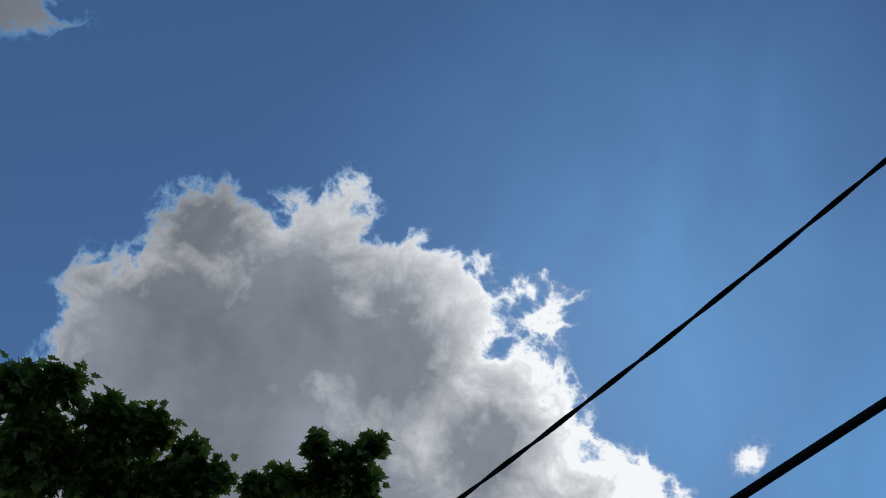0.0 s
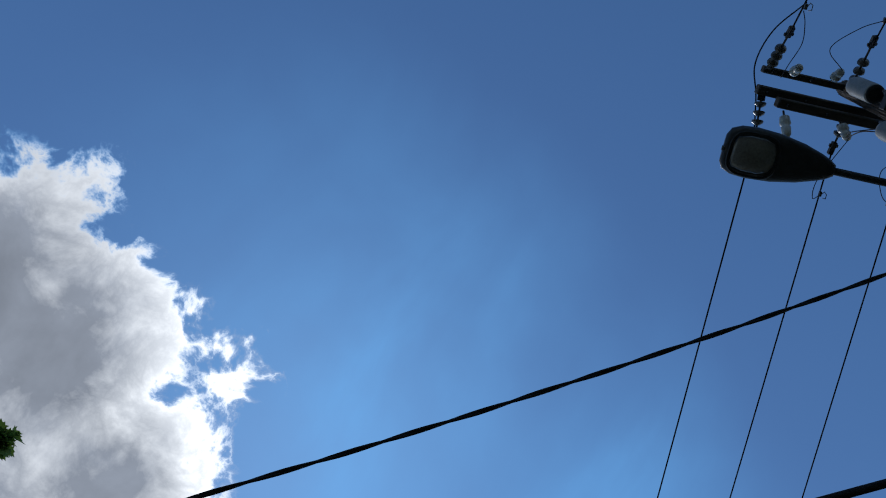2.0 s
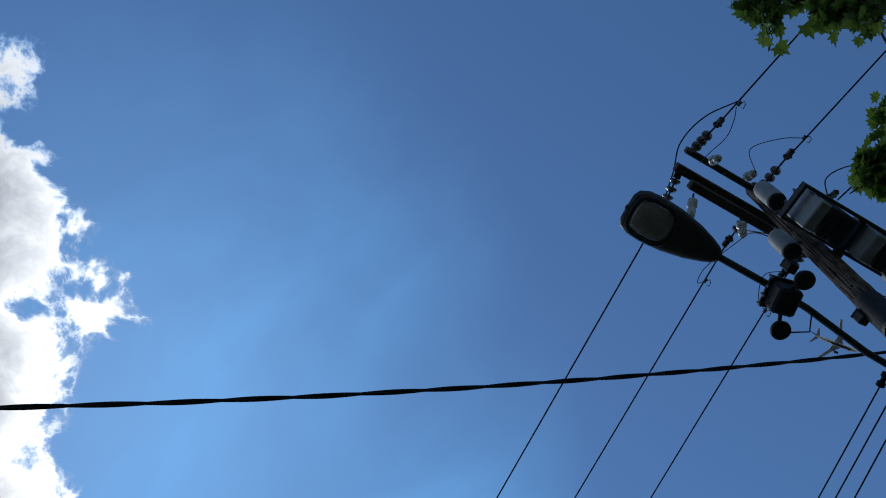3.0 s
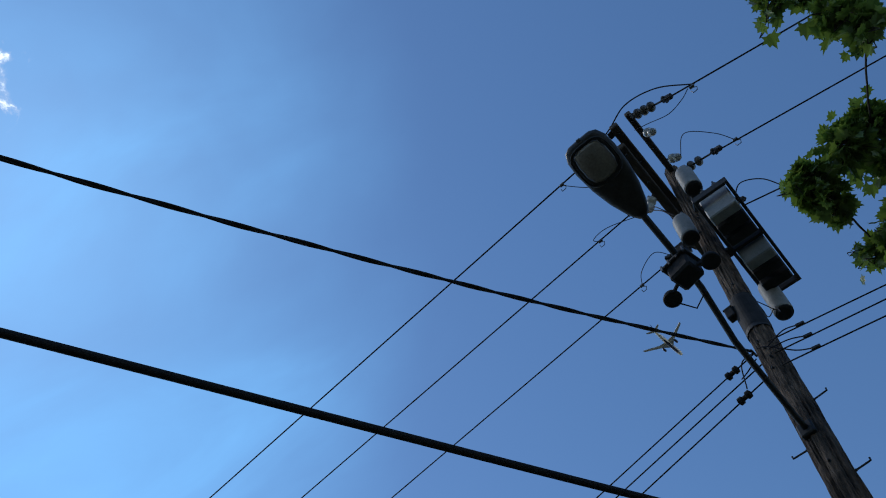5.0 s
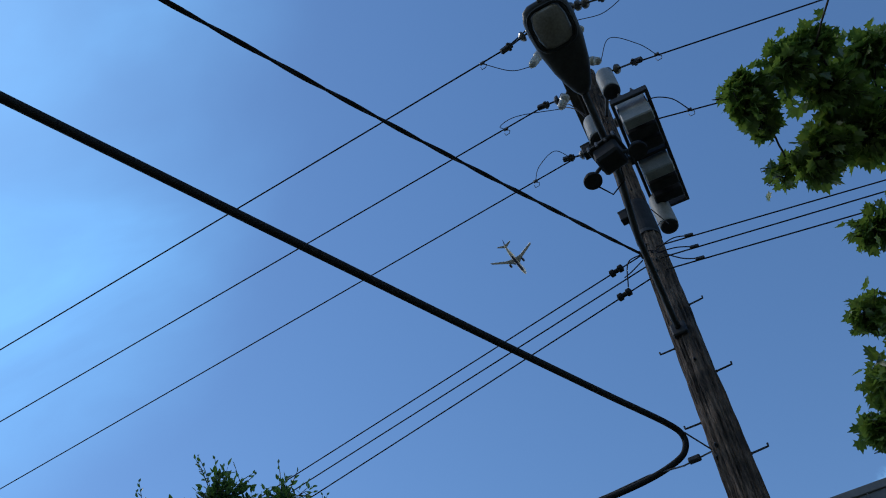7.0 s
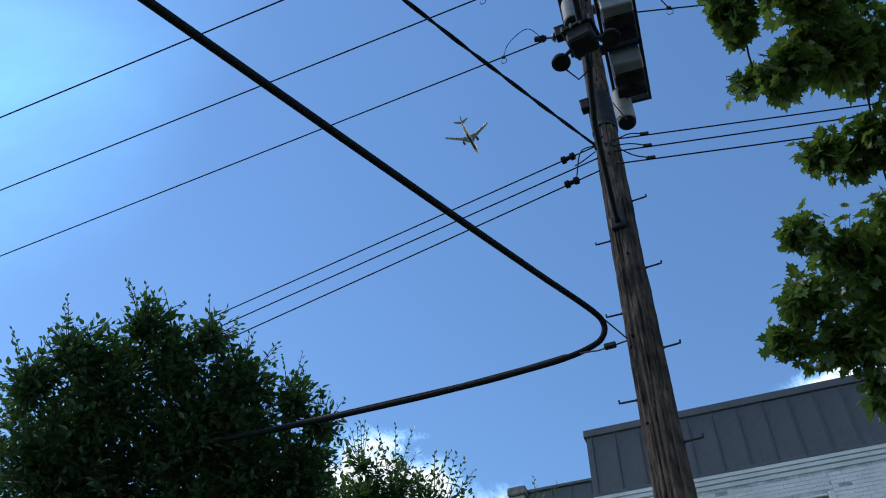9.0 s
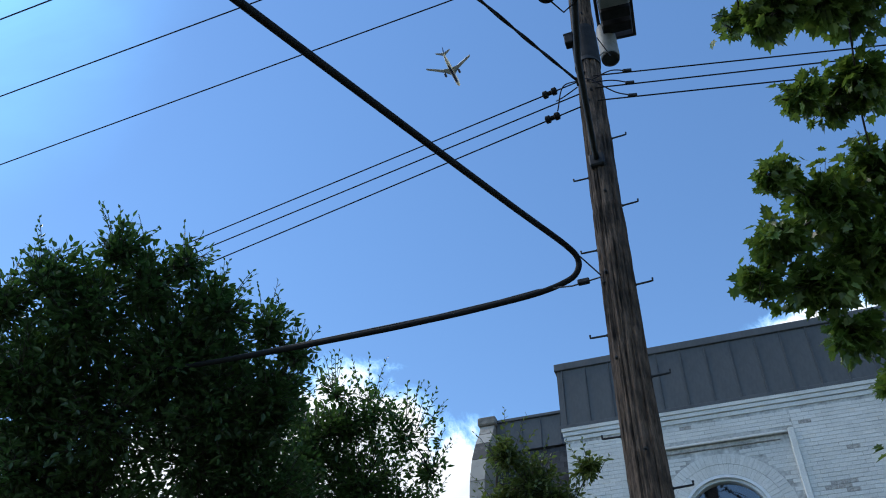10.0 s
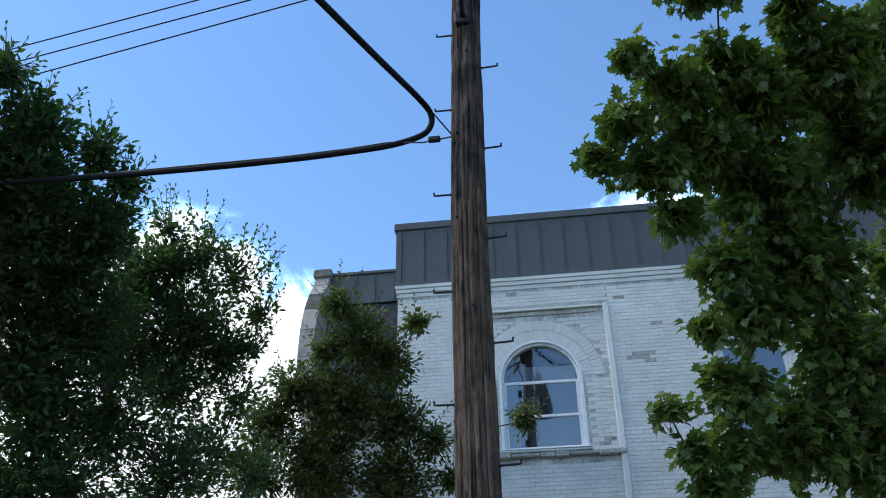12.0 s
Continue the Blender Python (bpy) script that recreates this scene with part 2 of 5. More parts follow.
# ---- clouds: far backdrop sheets ----
def cloud_sheet(name, label, toward, size, lumps, seed, detail, bright, grey, soft=0.10, amp=0.55, haze_glow=(), rim=0.22, sunny=0.0):
    """A flat sheet far off, square to the eye; lumps are (u, v, ru, rv) in units of its half height. The glow is whitest at the thin rim."""
    d = Vector(toward).normalized()
    far = 3000.0
    right = d.cross(Vector((0, 0, 1))).normalized()
    up = right.cross(d)
    turn = Matrix((right, up, -d)).transposed().to_4x4()
    sx, sy = size
    geo = Geo().add([(-sx, -sy, 0), (sx, -sy, 0), (sx, sy, 0), (-sx, sy, 0)], [(0, 1, 2, 3)])
    m = bpy.data.materials.new(name)
    m.use_nodes = True
    nt = m.node_tree
    nt.nodes.remove(nt.nodes["Principled BSDF"])
    co = nt.nodes.new("ShaderNodeTexCoord")
    sc = nt.nodes.new("ShaderNodeMapping")
    sc.inputs["Scale"].default_value = (0.001, 0.001, 0.001)
    links(nt, co, "Object", sc, "Vector")

    def math_node(op, a, b=None, c=None):
        n = nt.nodes.new("ShaderNodeMath")
        n.operation = op
        for i, x in enumerate((a, b, c)):
            if x is None:
                continue
            if isinstance(x, (int, float)):
                n.inputs[i].default_value = x
            else:
                nt.links.new(x, n.inputs[i])
        return n.outputs[0]

    def fbm(scale, det, rough=0.6, distort=0.0, stretch=None, shift=0.0):
        n = nt.nodes.new("ShaderNodeTexNoise")
        n.inputs["Scale"].default_value, n.inputs["Detail"].default_value = scale, det
        n.inputs["Roughness"].default_value, n.inputs["Distortion"].default_value = rough, distort
        mp = nt.nodes.new("ShaderNodeMapping")
        mp.inputs["Location"].default_value = (seed * 3.7 + shift, seed * 1.3, seed)
        if stretch:
            mp.inputs["Rotation"].default_value = (0, 0, stretch[1])
            mp.inputs["Scale"].default_value = (1, stretch[0], 1)
        links(nt, sc, "Vector", mp, "Vector")
        links(nt, mp, "Vector", n, "Vector")
        return n.outputs["Fac"]

    def blob(u, v, ru, rv):
        mp = nt.nodes.new("ShaderNodeMapping")
        mp.vector_type = "POINT"
        mp.inputs["Scale"].default_value = (1 / ru, 1 / rv, 0)
        mp.inputs["Location"].default_value = (-u / ru, -v / rv, 0)
        links(nt, sc, "Vector", mp, "Vector")
        le = nt.nodes.new("ShaderNodeVectorMath")
        le.operation = "LENGTH"
        links(nt, mp, "Vector", le, 0)
        return math_node("MULTIPLY", math_node("SUBTRACT", 1.0, le.outputs["Value"]), min(ru, rv))

    field = None
    for lump in lumps:
        b = blob(*lump)
        field = b if field is None else math_node("SMOOTH_MAX", field, b, 0.06)
    coarse = fbm(detail * 0.7, 3, 0.5, 0.0, shift=2)
    puffs = math_node("ABSOLUTE", math_node("SUBTRACT", fbm(detail * 1.6, 9, 0.62, 0.25), 0.5))
    n1 = math_node("ADD", math_node("MULTIPLY", coarse, 0.75), math_node("SUBTRACT", 0.30, math_node("MULTIPLY", puffs, 1.7)))
    n2 = fbm(detail * 0.45, 4, 0.5, 0.0, shift=5)
    f = math_node("ADD", field, math_node("MULTIPLY", math_node("SUBTRACT", n1, 0.5), amp))
    alpha = nt.nodes.new("ShaderNodeMapRange")
    alpha.interpolation_type = "SMOOTHSTEP"
    alpha.inputs["From Min"].default_value, alpha.inputs["From Max"].default_value = -soft * 0.25, soft
    nt.links.new(f, alpha.inputs["Value"])
    # thickness hides the light from behind: the core is grey
    thick = nt.nodes.new("ShaderNodeMapRange")
    thick.inputs["From Min"].default_value, thick.inputs["From Max"].default_value = 0.0, rim
    sep = nt.nodes.new("ShaderNodeSeparateXYZ")
    links(nt, sc, "Vector", sep, "Vector")
    lean = math_node("MULTIPLY", sep.outputs["X"], -sunny)
    nt.links.new(math_node("ADD", math_node("ADD", f, lean), math_node("MULTIPLY", math_node("SUBTRACT", fbm(detail * 0.75, 7, 0.5, 0.3, shift=31), 0.5), 0.34)), thick.inputs["Value"])
    core = ramp_node(nt, [(0.38, [c * 0.8 for c in grey]), (0.62, [c * 1.45 for c in grey])])
    nt.links.new(math_node("ADD", math_node("MULTIPLY", n2, 0.6), math_node("MULTIPLY", fbm(detail * 0.9, 8, 0.6, 0.3, shift=11), 0.4)), core.inputs["Fac"])
    col = nt.nodes.new("ShaderNodeMix")
    col.data_type = "RGBA"
    nt.links.new(math_node("POWER", thick.outputs["Result"], 0.6), col.inputs["Factor"])
    col.inputs["A"].default_value = (*bright, 1)
    nt.links.new(core.outputs["Color"], col.inputs["B"])
    a = alpha.outputs["Result"]
    # haze streaks, plus a blue glow painted in to brighten the sky here
    if haze_glow:
        veil = None
        for lump in haze_glow:
            b = blob(*lump)
            veil = b if veil is None else math_node("MAXIMUM", veil, b)
        vm = nt.nodes.new("ShaderNodeMapRange")
        vm.interpolation_type = "SMOOTHSTEP"
        vm.inputs["From Min"].default_value, vm.inputs["From Max"].default_value = -0.55, 1.7
        vm.inputs["To Max"].default_value = 1.1
        nt.links.new(math_node("ADD", veil, math_node("MULTIPLY", math_node("SUBTRACT", fbm(1.3, 5, 0.5, 0.3, shift=21), 0.5), 0.7)), vm.inputs["Value"])
        streak = math_node("POWER", fbm(1.8, 8, 0.5, 0.5, (0.5, 0.6), 9), 2.4)
        a = math_node("MAXIMUM", a, math_node("MULTIPLY", vm.outputs["Result"], math_node("ADD", math_node("MULTIPLY", streak, 0.8), 0.29)))
    tint = nt.nodes.new("ShaderNodeMix")
    tint.data_type = "RGBA"
    nt.links.new(alpha.outputs["Result"], tint.inputs["Factor"])
    tint.inputs["A"].default_value = (0.30, 0.82, 1.5, 1)
    nt.links.new(col.outputs["Result"], tint.inputs["B"])
    em = nt.nodes.new("ShaderNodeEmission")
    nt.links.new(tint.outputs["Result"], em.inputs["Color"])
    tp = nt.nodes.new("ShaderNodeBsdfTransparent")
    mx = nt.nodes.new("ShaderNodeMixShader")
    nt.links.new(a, mx.inputs[0])
    links(nt, tp, 0, mx, 1)
    links(nt, em, 0, mx, 2)
    links(nt, mx, 0, nt.nodes["Material Output"], "Surface")
    ob = part(name, geo, m)
    ob.matrix_world = Matrix.Translation(d * far) @ turn
    return tagged(ob, label, "cloud", kind="structure")


cloud_sheet("cloud", "large grey-bellied cumulus cloud with a bright sunlit rim", (-0.490, -0.418, 0.765), (4.2e3, 2.4e3),
            [(-0.60, -0.14, 0.463, 0.474), (-0.68, 0.31, 0.194, 0.215), (-0.29, 0.12, 0.409, 0.431), (-0.22, 0.45, 0.090, 0.198), (0.10, 0.09, 0.399, 0.442), (0.50, -0.13, 0.399, 0.420), (0.87, -0.23, 0.388, 0.269), (-1.01, 0.07, 0.103, 0.108), (0.30, 0.49, 0.065, 0.047), (0.46, 0.47, 0.118, 0.052), (0.59, 0.53, 0.069, 0.047), (0.56, 0.39, 0.065, 0.056), (-0.13, -0.50, 1.013, 0.560), (-1.60, 0.95, 0.162, 0.097), (1.45, 0.12, 0.032, 0.034)],
            2.9, 3.0, (1.8, 1.8, 1.77), (0.38, 0.41, 0.465), 0.06, 0.34, [(1.20, 0.46, 1.379, 1.379), (2.10, 0.40, 1.465, 1.379)], 0.26, 0.14)
cloud_sheet("cloud", "bright white cumulus cloud low behind the trees", (-0.391, 0.810, 0.437), (1.6e3, 0.9e3),
            [(-0.15, -0.05, 0.38, 0.42), (-0.45, -0.1, 0.5, 0.40), (0.30, -0.25, 0.35, 0.40), (0.0, -0.5, 1.0, 0.4)], 5.1, 3.4, (0.95, 0.96, 0.97), (0.62, 0.68, 0.76), 0.09, 0.30)
cloud_sheet("cloud", "small white cloud above the roof", (0.083, 0.828, 0.555), (0.6e3, 0.3e3), [(0.05, -0.13, 0.22, 0.15), (0.3, -0.2, 0.25, 0.17)], 8.3, 4.5, (0.95, 0.96, 0.97), (0.75, 0.8, 0.86), 0.09, 0.25)

TWIST_DEG, TWIST_FALL = -107.14, (-0.3981, 0.00768, 0.000354)
TWIST = [(d, 8.58 + sum(k * d ** (i + 1) for i, k in enumerate(TWIST_FALL))) for d in (0, 1, 2, 3, 4, 5, 6, 7, 8, 9, 10, 12, 14)]
THICK_DEG, THICK_FALL = -106.38, (-0.2210, 0.00648, -0.000506)
THICK = [(d, 6.33 + sum(k * d ** (i + 1) for i, k in enumerate(THICK_FALL))) for d in (13, 11, 9, 8, 7, 6, 5, 4, 3, 2, 1, 0.2)]
TAIL = [(-0.275, -0.13, 6.235), (-0.31, -0.10, 6.12), (-0.42, -0.10, 6.05), (-0.65, -0.10, 6.0), (-1.0, -0.10, 5.98), (-1.6, -0.10, 5.97), (-3.0, -0.10, 6.0), (-9.0, -0.10, 6.2), (-30.0, 0.0, 6.4)]
JET = Matrix.Translation((-230.1, 597.6, 867.3)) @ pose(0, 0, 0, 0, -4, 89)



# ---- utility pole ----
def pole_x(z):
    return 0.0 if z < 5 else 0.18 * ((z - 5) / 8.1) ** 1.3


def pole_r(z):
    return 0.168 - 0.0045 * z


pole = thing("utility_pole", "weathered brown wooden utility pole with checks and climbing steps", "utility pole")
pg = Geo()
verts, faces, SEG = [], [], 84
zs = [13.15 * i / 220 for i in range(221)]
for z in zs:
    for k in range(SEG):
        a = 2 * math.pi * k / SEG
        r = pole_r(z)
        crack = noise.noise(Vector((math.cos(a) * 3.2, math.sin(a) * 3.2, z * 0.35)))
        split = noise.noise(Vector((math.cos(a) * 7.5 + 9, math.sin(a) * 7.5, z * 0.22)))
        groove = -0.022 * max(0.0, 1 - abs(crack) * 9) - 0.014 * max(0.0, 1 - abs(split) * 8)
        r += groove + 0.004 * noise.noise(Vector((math.cos(a) * 2, math.sin(a) * 2, z * 1.5))) + 0.006 * noise.noise(Vector((math.cos(a) * 5, math.sin(a) * 5, z * 5.0)))
        verts.append((pole_x(z) + r * math.cos(a), r * math.sin(a), z))
for i in range(len(zs) - 1):
    faces += [(i * SEG + k, i * SEG + (k + 1) % SEG, (i + 1) * SEG + (k + 1) % SEG, (i + 1) * SEG + k) for k in range(SEG)]
faces.append(tuple(range((len(zs) - 1) * SEG, len(zs) * SEG)))
pg.add(verts, faces)
part("shaft", pg, WOOD, pole)


def step_mesh():
    s = Geo().tube([(0.0, 0, 0), (0.125, 0, 0.004), (0.15, 0, 0.006), (0.152, 0, 0.035)], 0.0085, 8)
    s.lathe([(0.013, -0.006), (0.013, 0.006)], aim((0.012, 0, 0), (1, 0, 0)), 6)
    return s.mesh("step", DARK_STEEL)


STEP = step_mesh()
for z, side in [(7.75, 1), (7.3, -1), (6.85, 1), (6.4, -1), (5.94, 1), (5.5, -1), (5.05, 1), (4.6, -1), (4.15, 1), (3.7, -1), (3.25, 1), (2.8, -1)]:
    st = new("step", STEP)
    st.parent = pole
    st.matrix_local = pose(pole_x(z) + side * (pole_r(z) - 0.01), 0, z, 0, 0, 0 if side > 0 else 180)
# earth lead in a wooden moulding down the side of the pole
part("ground_wire_moulding", Geo().tube([(pole_x(z) + 0.095, -math.sqrt(pole_r(z) ** 2 - 0.0090) - 0.004, z) for z in np.linspace(0.1, 5.45, 24)], 0.017, 8), WOOD, pole, "grey moulding strip over the earth wire")
for z in (8.95, 9.35):
    part("band", Geo().lathe([(pole_r(z) + 0.01, z - 0.03), (pole_r(z) + 0.01, z + 0.03)], Matrix.Translation((pole_x(z), 0, 0)), 28), DARK_STEEL, pole, "steel band round the pole")
part("sleeve", Geo().lathe([(pole_r(9) + 0.006, 8.95), (pole_r(9) + 0.012, 9.0), (pole_r(9) + 0.012, 9.5), (pole_r(9) + 0.004, 9.56)], Matrix.Translation((pole_x(9.2), 0, 0)), 28), DARK_OR_SHADED, pole, "dark worn sleeve round the pole")


bolt = Geo().lathe([(0.018, 0.0), (0.018, 0.012), (0.011, 0.012), (0.011, 0.035), (0.004, 0.038)], pose(0, 0, 0, 90, 0, 0), 8).mesh("bolt", DARK_STEEL)
for z, x in ((9.75, 0.03), (8.7, -0.03), (8.55, 0.0), (8.4, 0.02), (8.25, -0.02), (6.05, -0.08), (5.96, -0.11), (6.95, 0.02), (5.2, -0.09), (4.4, 0.03), (11.4, 0.05), (12.2, 0.1)):
    st = new("bolt", bolt)
    st.parent = pole
    st.matrix_local = pose(pole_x(z) + x * 0.9, -math.sqrt(max(0.001, pole_r(z) ** 2 - x * x)) + 0.012, z)


# crossarms, perpendicular to the line
def crossarm(y0, z, x_mid, half, size, label):
    ob = thing("crossarm", label, "crossarm", (x_mid, 0, z), "crossarms on the pole", rz=5.6)
    w, h = size
    part("beam", Geo().box((-w / 2, -half, -h / 2), (w / 2, y0, h / 2), None, 0.012), ARM_WOOD, ob)
    for y in (-half + 0.12, -half + 0.65, y0 - 0.12):
        part("bolt", Geo().lathe([(0.016, -h / 2 - 0.05), (0.016, -h / 2), (0.022, -h / 2), (0.022, -h / 2 + 0.02)], Matrix.Translation((0, y, 0)), 8), DARK_STEEL, ob)
    return ob


crossarm(1.22, 13.0, 0.20, 1.23, (0.09, 0.115), "dark weathered wooden crossarm at the pole top")
crossarm(1.35, 12.6, -0.03, 1.39, (0.12, 0.12), "dark wooden crossarm bolted to the pole")
crossarm(1.15, 12.43, -0.115, 1.16, (0.125, 0.14), "thick dark wooden crossarm below the top pair")


# insulators
def strain_insulator(a, b, discs, material, label):
    """A string of sheds from the arm at a to the wire at b."""
    L = (Vector(b) - Vector(a)).length
    ob = thing("strain_insulator", label, "insulator", group="insulators on the crossarms")
    m = aim(a, b)
    part("rod", Geo().tube([a, b], 0.014, 8), DARK_STEEL, ob)
    for i in range(discs):
        z = L * (0.24 + 0.58 * i / discs)
        part("shed", Geo().lathe([(0.025, z - 0.03), (0.076, z - 0.018), (0.070, z + 0.008), (0.03, z + 0.04)], m, 14), material, ob, smooth=False)
    part("clamp", Geo().box((-0.035, -0.025, L - 0.05), (0.035, 0.04, L + 0.13), m, 0.008).box((-0.06, -0.015, L - 0.02), (0.06, 0.02, L + 0.02), m, 0.005), DARK_STEEL, ob, "wire clamp")
    part("yoke", Geo().box((-0.05, -0.012, 0.02), (0.05, 0.012, 0.10), m, 0.004).tube([a, Vector(a) + Vector((0, 0, 0.09))], 0.014, 8), DARK_STEEL, ob, "shackle")
    return ob


def pin_insulator(at, top, material, label):
    ob = thing("pin_insulator", label, "insulator", group="insulators on the crossarms")
    m = aim(at, top)
    L = (Vector(top) - Vector(at)).length
    part("pin", Geo().tube([at, Vector(at).lerp(Vector(top), 0.6)], 0.014, 8), DARK_STEEL, ob)
    part("body", Geo().lathe([(0.025, L * 0.2), (0.065, L * 0.28), (0.07, L * 0.5), (0.042, L * 0.58), (0.062, L * 0.66), (0.055, L * 0.88), (0.03, L)], m, 16), material, ob, smooth=True)
    return ob


LEFT = [((0.06, -1.30, 12.6), (-0.50, -1.34, 12.35)), ((-0.06, -0.14, 12.55), (-0.52, -0.15, 12.66)), ((-0.16, 0.86, 12.5), (-0.60, 0.80, 12.6))]
RIGHT = [((0.32, -1.16, 12.95), (0.84, -1.22, 12.45)), ((0.20, 0.0, 12.98), (0.84, -0.13, 12.5)), ((0.11, 0.82, 12.98), (0.62, 0.66, 12.4))]
for a, b in LEFT:
    strain_insulator(a, b, 3, PORCELAIN, "dark brown porcelain strain insulator holding a line wire")
for a, b in RIGHT:
    strain_insulator(a, b, 3, PORCELAIN, "dark porcelain strain insulator on the top crossarm")
pin_insulator((0.30, -0.85, 12.95), (0.44, -0.85, 12.72), CERAMIC, "pale ceramic surge arrester under the crossarm")
pin_insulator((0.27, -0.30, 12.95), (0.45, -0.26, 12.8), CERAMIC, "pale ceramic surge arrester beside the pole")
pin_insulator((-0.10, -1.05, 12.40), (-0.36, -1.06, 12.05), CERAMIC, "pale fuse cutout hanging from the lower crossarm")
pin_insulator((-0.14, -0.30, 12.40), (-0.32, -0.24, 12.15), CERAMIC, "pale fuse cutout beside the pole")


# ---- wires ----
def wire(name, label, pts, r, material, group="", seg=6):
    return tagged(part(name, Geo().tube(pts, r, seg), material, smooth=True), label, "cable", group)


PRIMARY = "bare dark overhead line wire on the crossarms"
wire("line_wire", PRIMARY, sagging((-0.50, -1.34, 12.35), (-40, -1.68, 12.15), 0.05, 40), 0.012, CONDUCTOR, "line wires")
wire("line_wire", PRIMARY, sagging((-0.52, -0.15, 12.66), (-40, 0.24, 12.87), 0.02, 40), 0.012, CONDUCTOR, "line wires")
wire("line_wire", PRIMARY, sagging((-0.60, 0.84, 12.6), (-40, 2.13, 12.97), 0.02, 40), 0.012, CONDUCTOR, "line wires")
wire("line_wire", PRIMARY, sagging((0.84, -1.28, 12.3), (40, 7.5, 12.2), 0.3, 40), 0.012, CONDUCTOR, "line wires")
wire("line_wire", PRIMARY, sagging((0.84, -0.16, 12.42), (40, 8.5, 12.4), 0.1, 40), 0.012, CONDUCTOR, "line wires")
wire("line_wire", PRIMARY, sagging((0.62, 0.65, 12.22), (40, 12.0, 12.2), 0.1, 40), 0.012, CONDUCTOR, "line wires")


def jumper(pts, r=0.006, label="thin loose jumper wire between the insulators"):
    """A smooth loop through a few places."""
    P = [Vector(p) for p in pts]
    P = [2 * P[0] - P[1]] + P + [2 * P[-1] - P[-2]]
    out = []
    for i in range(1, len(P) - 2):
        for s in range(8):
            t = s / 8
            out.append(0.5 * ((2 * P[i]) + (P[i + 1] - P[i - 1]) * t + (2 * P[i - 1] - 5 * P[i] + 4 * P[i + 1] - P[i + 2]) * t * t + (3 * P[i] - P[i - 1] - 3 * P[i + 1] + P[i + 2]) * t ** 3))
    out.append(P[-2])
    return wire("jumper_wire", label, out, r, CONDUCTOR, "jumper wires", 5)


jumper([(-0.55, -1.34, 12.35), (0.0, -1.36, 12.62), (0.4, -1.42, 12.78), (0.85, -1.36, 12.62), (1.25, -1.19, 12.25)], 0.010)
jumper([(0.24, -0.98, 12.93), (0.45, -1.0, 12.74), (0.75, -1.04, 12.42), (1.0, -1.12, 12.3), (1.15, -1.18, 12.3)])
jumper([(0.45, -0.26, 12.8), (0.7, -0.5, 12.8), (1.0, -0.3, 12.6), (1.15, -0.1, 12.42)])
jumper([(0.6, 0.6, 12.4), (0.8, 0.45, 12.4), (1.05, 0.55, 12.3), (1.2, 0.8, 12.22)], 0.009)
jumper([(-0.36, -1.06, 12.05), (-0.6, -1.2, 11.95), (-0.92, -1.35, 12.3)])
jumper([(-0.32, -0.24, 12.15), (-0.9, -0.4, 12.3), (-1.2, -0.35, 12.4), (-1.2, -0.13, 12.65)])
jumper([(-0.6, 0.8, 12.6), (-0.75, 0.5, 12.5), (-1.05, 0.55, 12.4), (-1.25, 0.86, 12.6)])
jumper([(-0.3, -0.3, 12.1), (-0.1, -0.4, 11.6), (0.0, -0.35, 11.2), (0.1, -0.3, 10.95)], 0.008)
for x, y, z in ((1.2, -1.19, 12.24), (1.15, -0.1, 12.43), (1.2, 0.82, 12.24), (-0.92, -1.345, 12.33), (-1.2, -0.135, 12.66), (-1.25, 0.86, 12.6)):
    cl = thing("wire_clamp", "small bolted clamp with a loop on the line wire", "clamp", (x, y, z), "wire clamps")
    part("jaw", Geo().box((-0.035, -0.018, -0.02), (0.035, 0.018, 0.022), None, 0.005), STEEL, cl)
    part("loop", Geo().tube([(0, 0.01, -0.02), (0.05, 0.02, -0.06), (0.03, 0.03, -0.12), (-0.03, 0.03, -0.12), (-0.04, 0.02, -0.06)], 0.006, 6), STEEL, cl)

# secondary wires lower on the pole
SECOND = "thin black service wire tied to the pole"
for (ax, ay, az), (bx, by), (cx, cy) in (((-0.10, -0.10, 8.62), (-5.22, 0.60), (2.47, 0.43)), ((-0.10, -0.10, 8.42), (-5.19, 0.63), (2.41, 0.39)), ((-0.10, -0.10, 8.22), (-5.20, 0.71), (2.22, 0.36))):
    k = 6.0
    L0 = Vector((-0.05, -0.10, az))
    far = Vector((L0.x + (bx - L0.x) * k, L0.y + (by - L0.y) * k, az))
    wire("service_wire", SECOND, sagging(L0, far, 0.02, 30), 0.008, RUBBER, "service wires")
    R0 = Vector((0.12, -0.12, az))
    far = Vector((R0.x + (cx - R0.x) * 12, R0.y + (cy - R0.y) * 12, az))
    wire("service_wire", SECOND, sagging(R0, far, 0.02, 30), 0.008, RUBBER, "service wires")
    tie = thing("wire_clamp", "small black connector on a service wire", "clamp", (0.46, -0.06, az), "wire clamps", rz=14)
    part("jaw", Geo().box((-0.045, -0.016, -0.018), (0.045, 0.016, 0.018), None, 0.005), DARK_STEEL, tie)
for z in (8.62, 8.22):
    spool = thing("spool_insulator", "black spool insulator on a service wire", "insulator", (-0.36, -0.06, z), "spool insulators", rz=-7.5)
    part("body", Geo().lathe([(0.02, -0.08), (0.042, -0.07), (0.042, -0.03), (0.025, -0.02), (0.025, 0.02), (0.042, 0.03), (0.042, 0.07), (0.02, 0.08)], pose(0, 0, 0, 0, 90, 0), 12), RUBBER, spool)
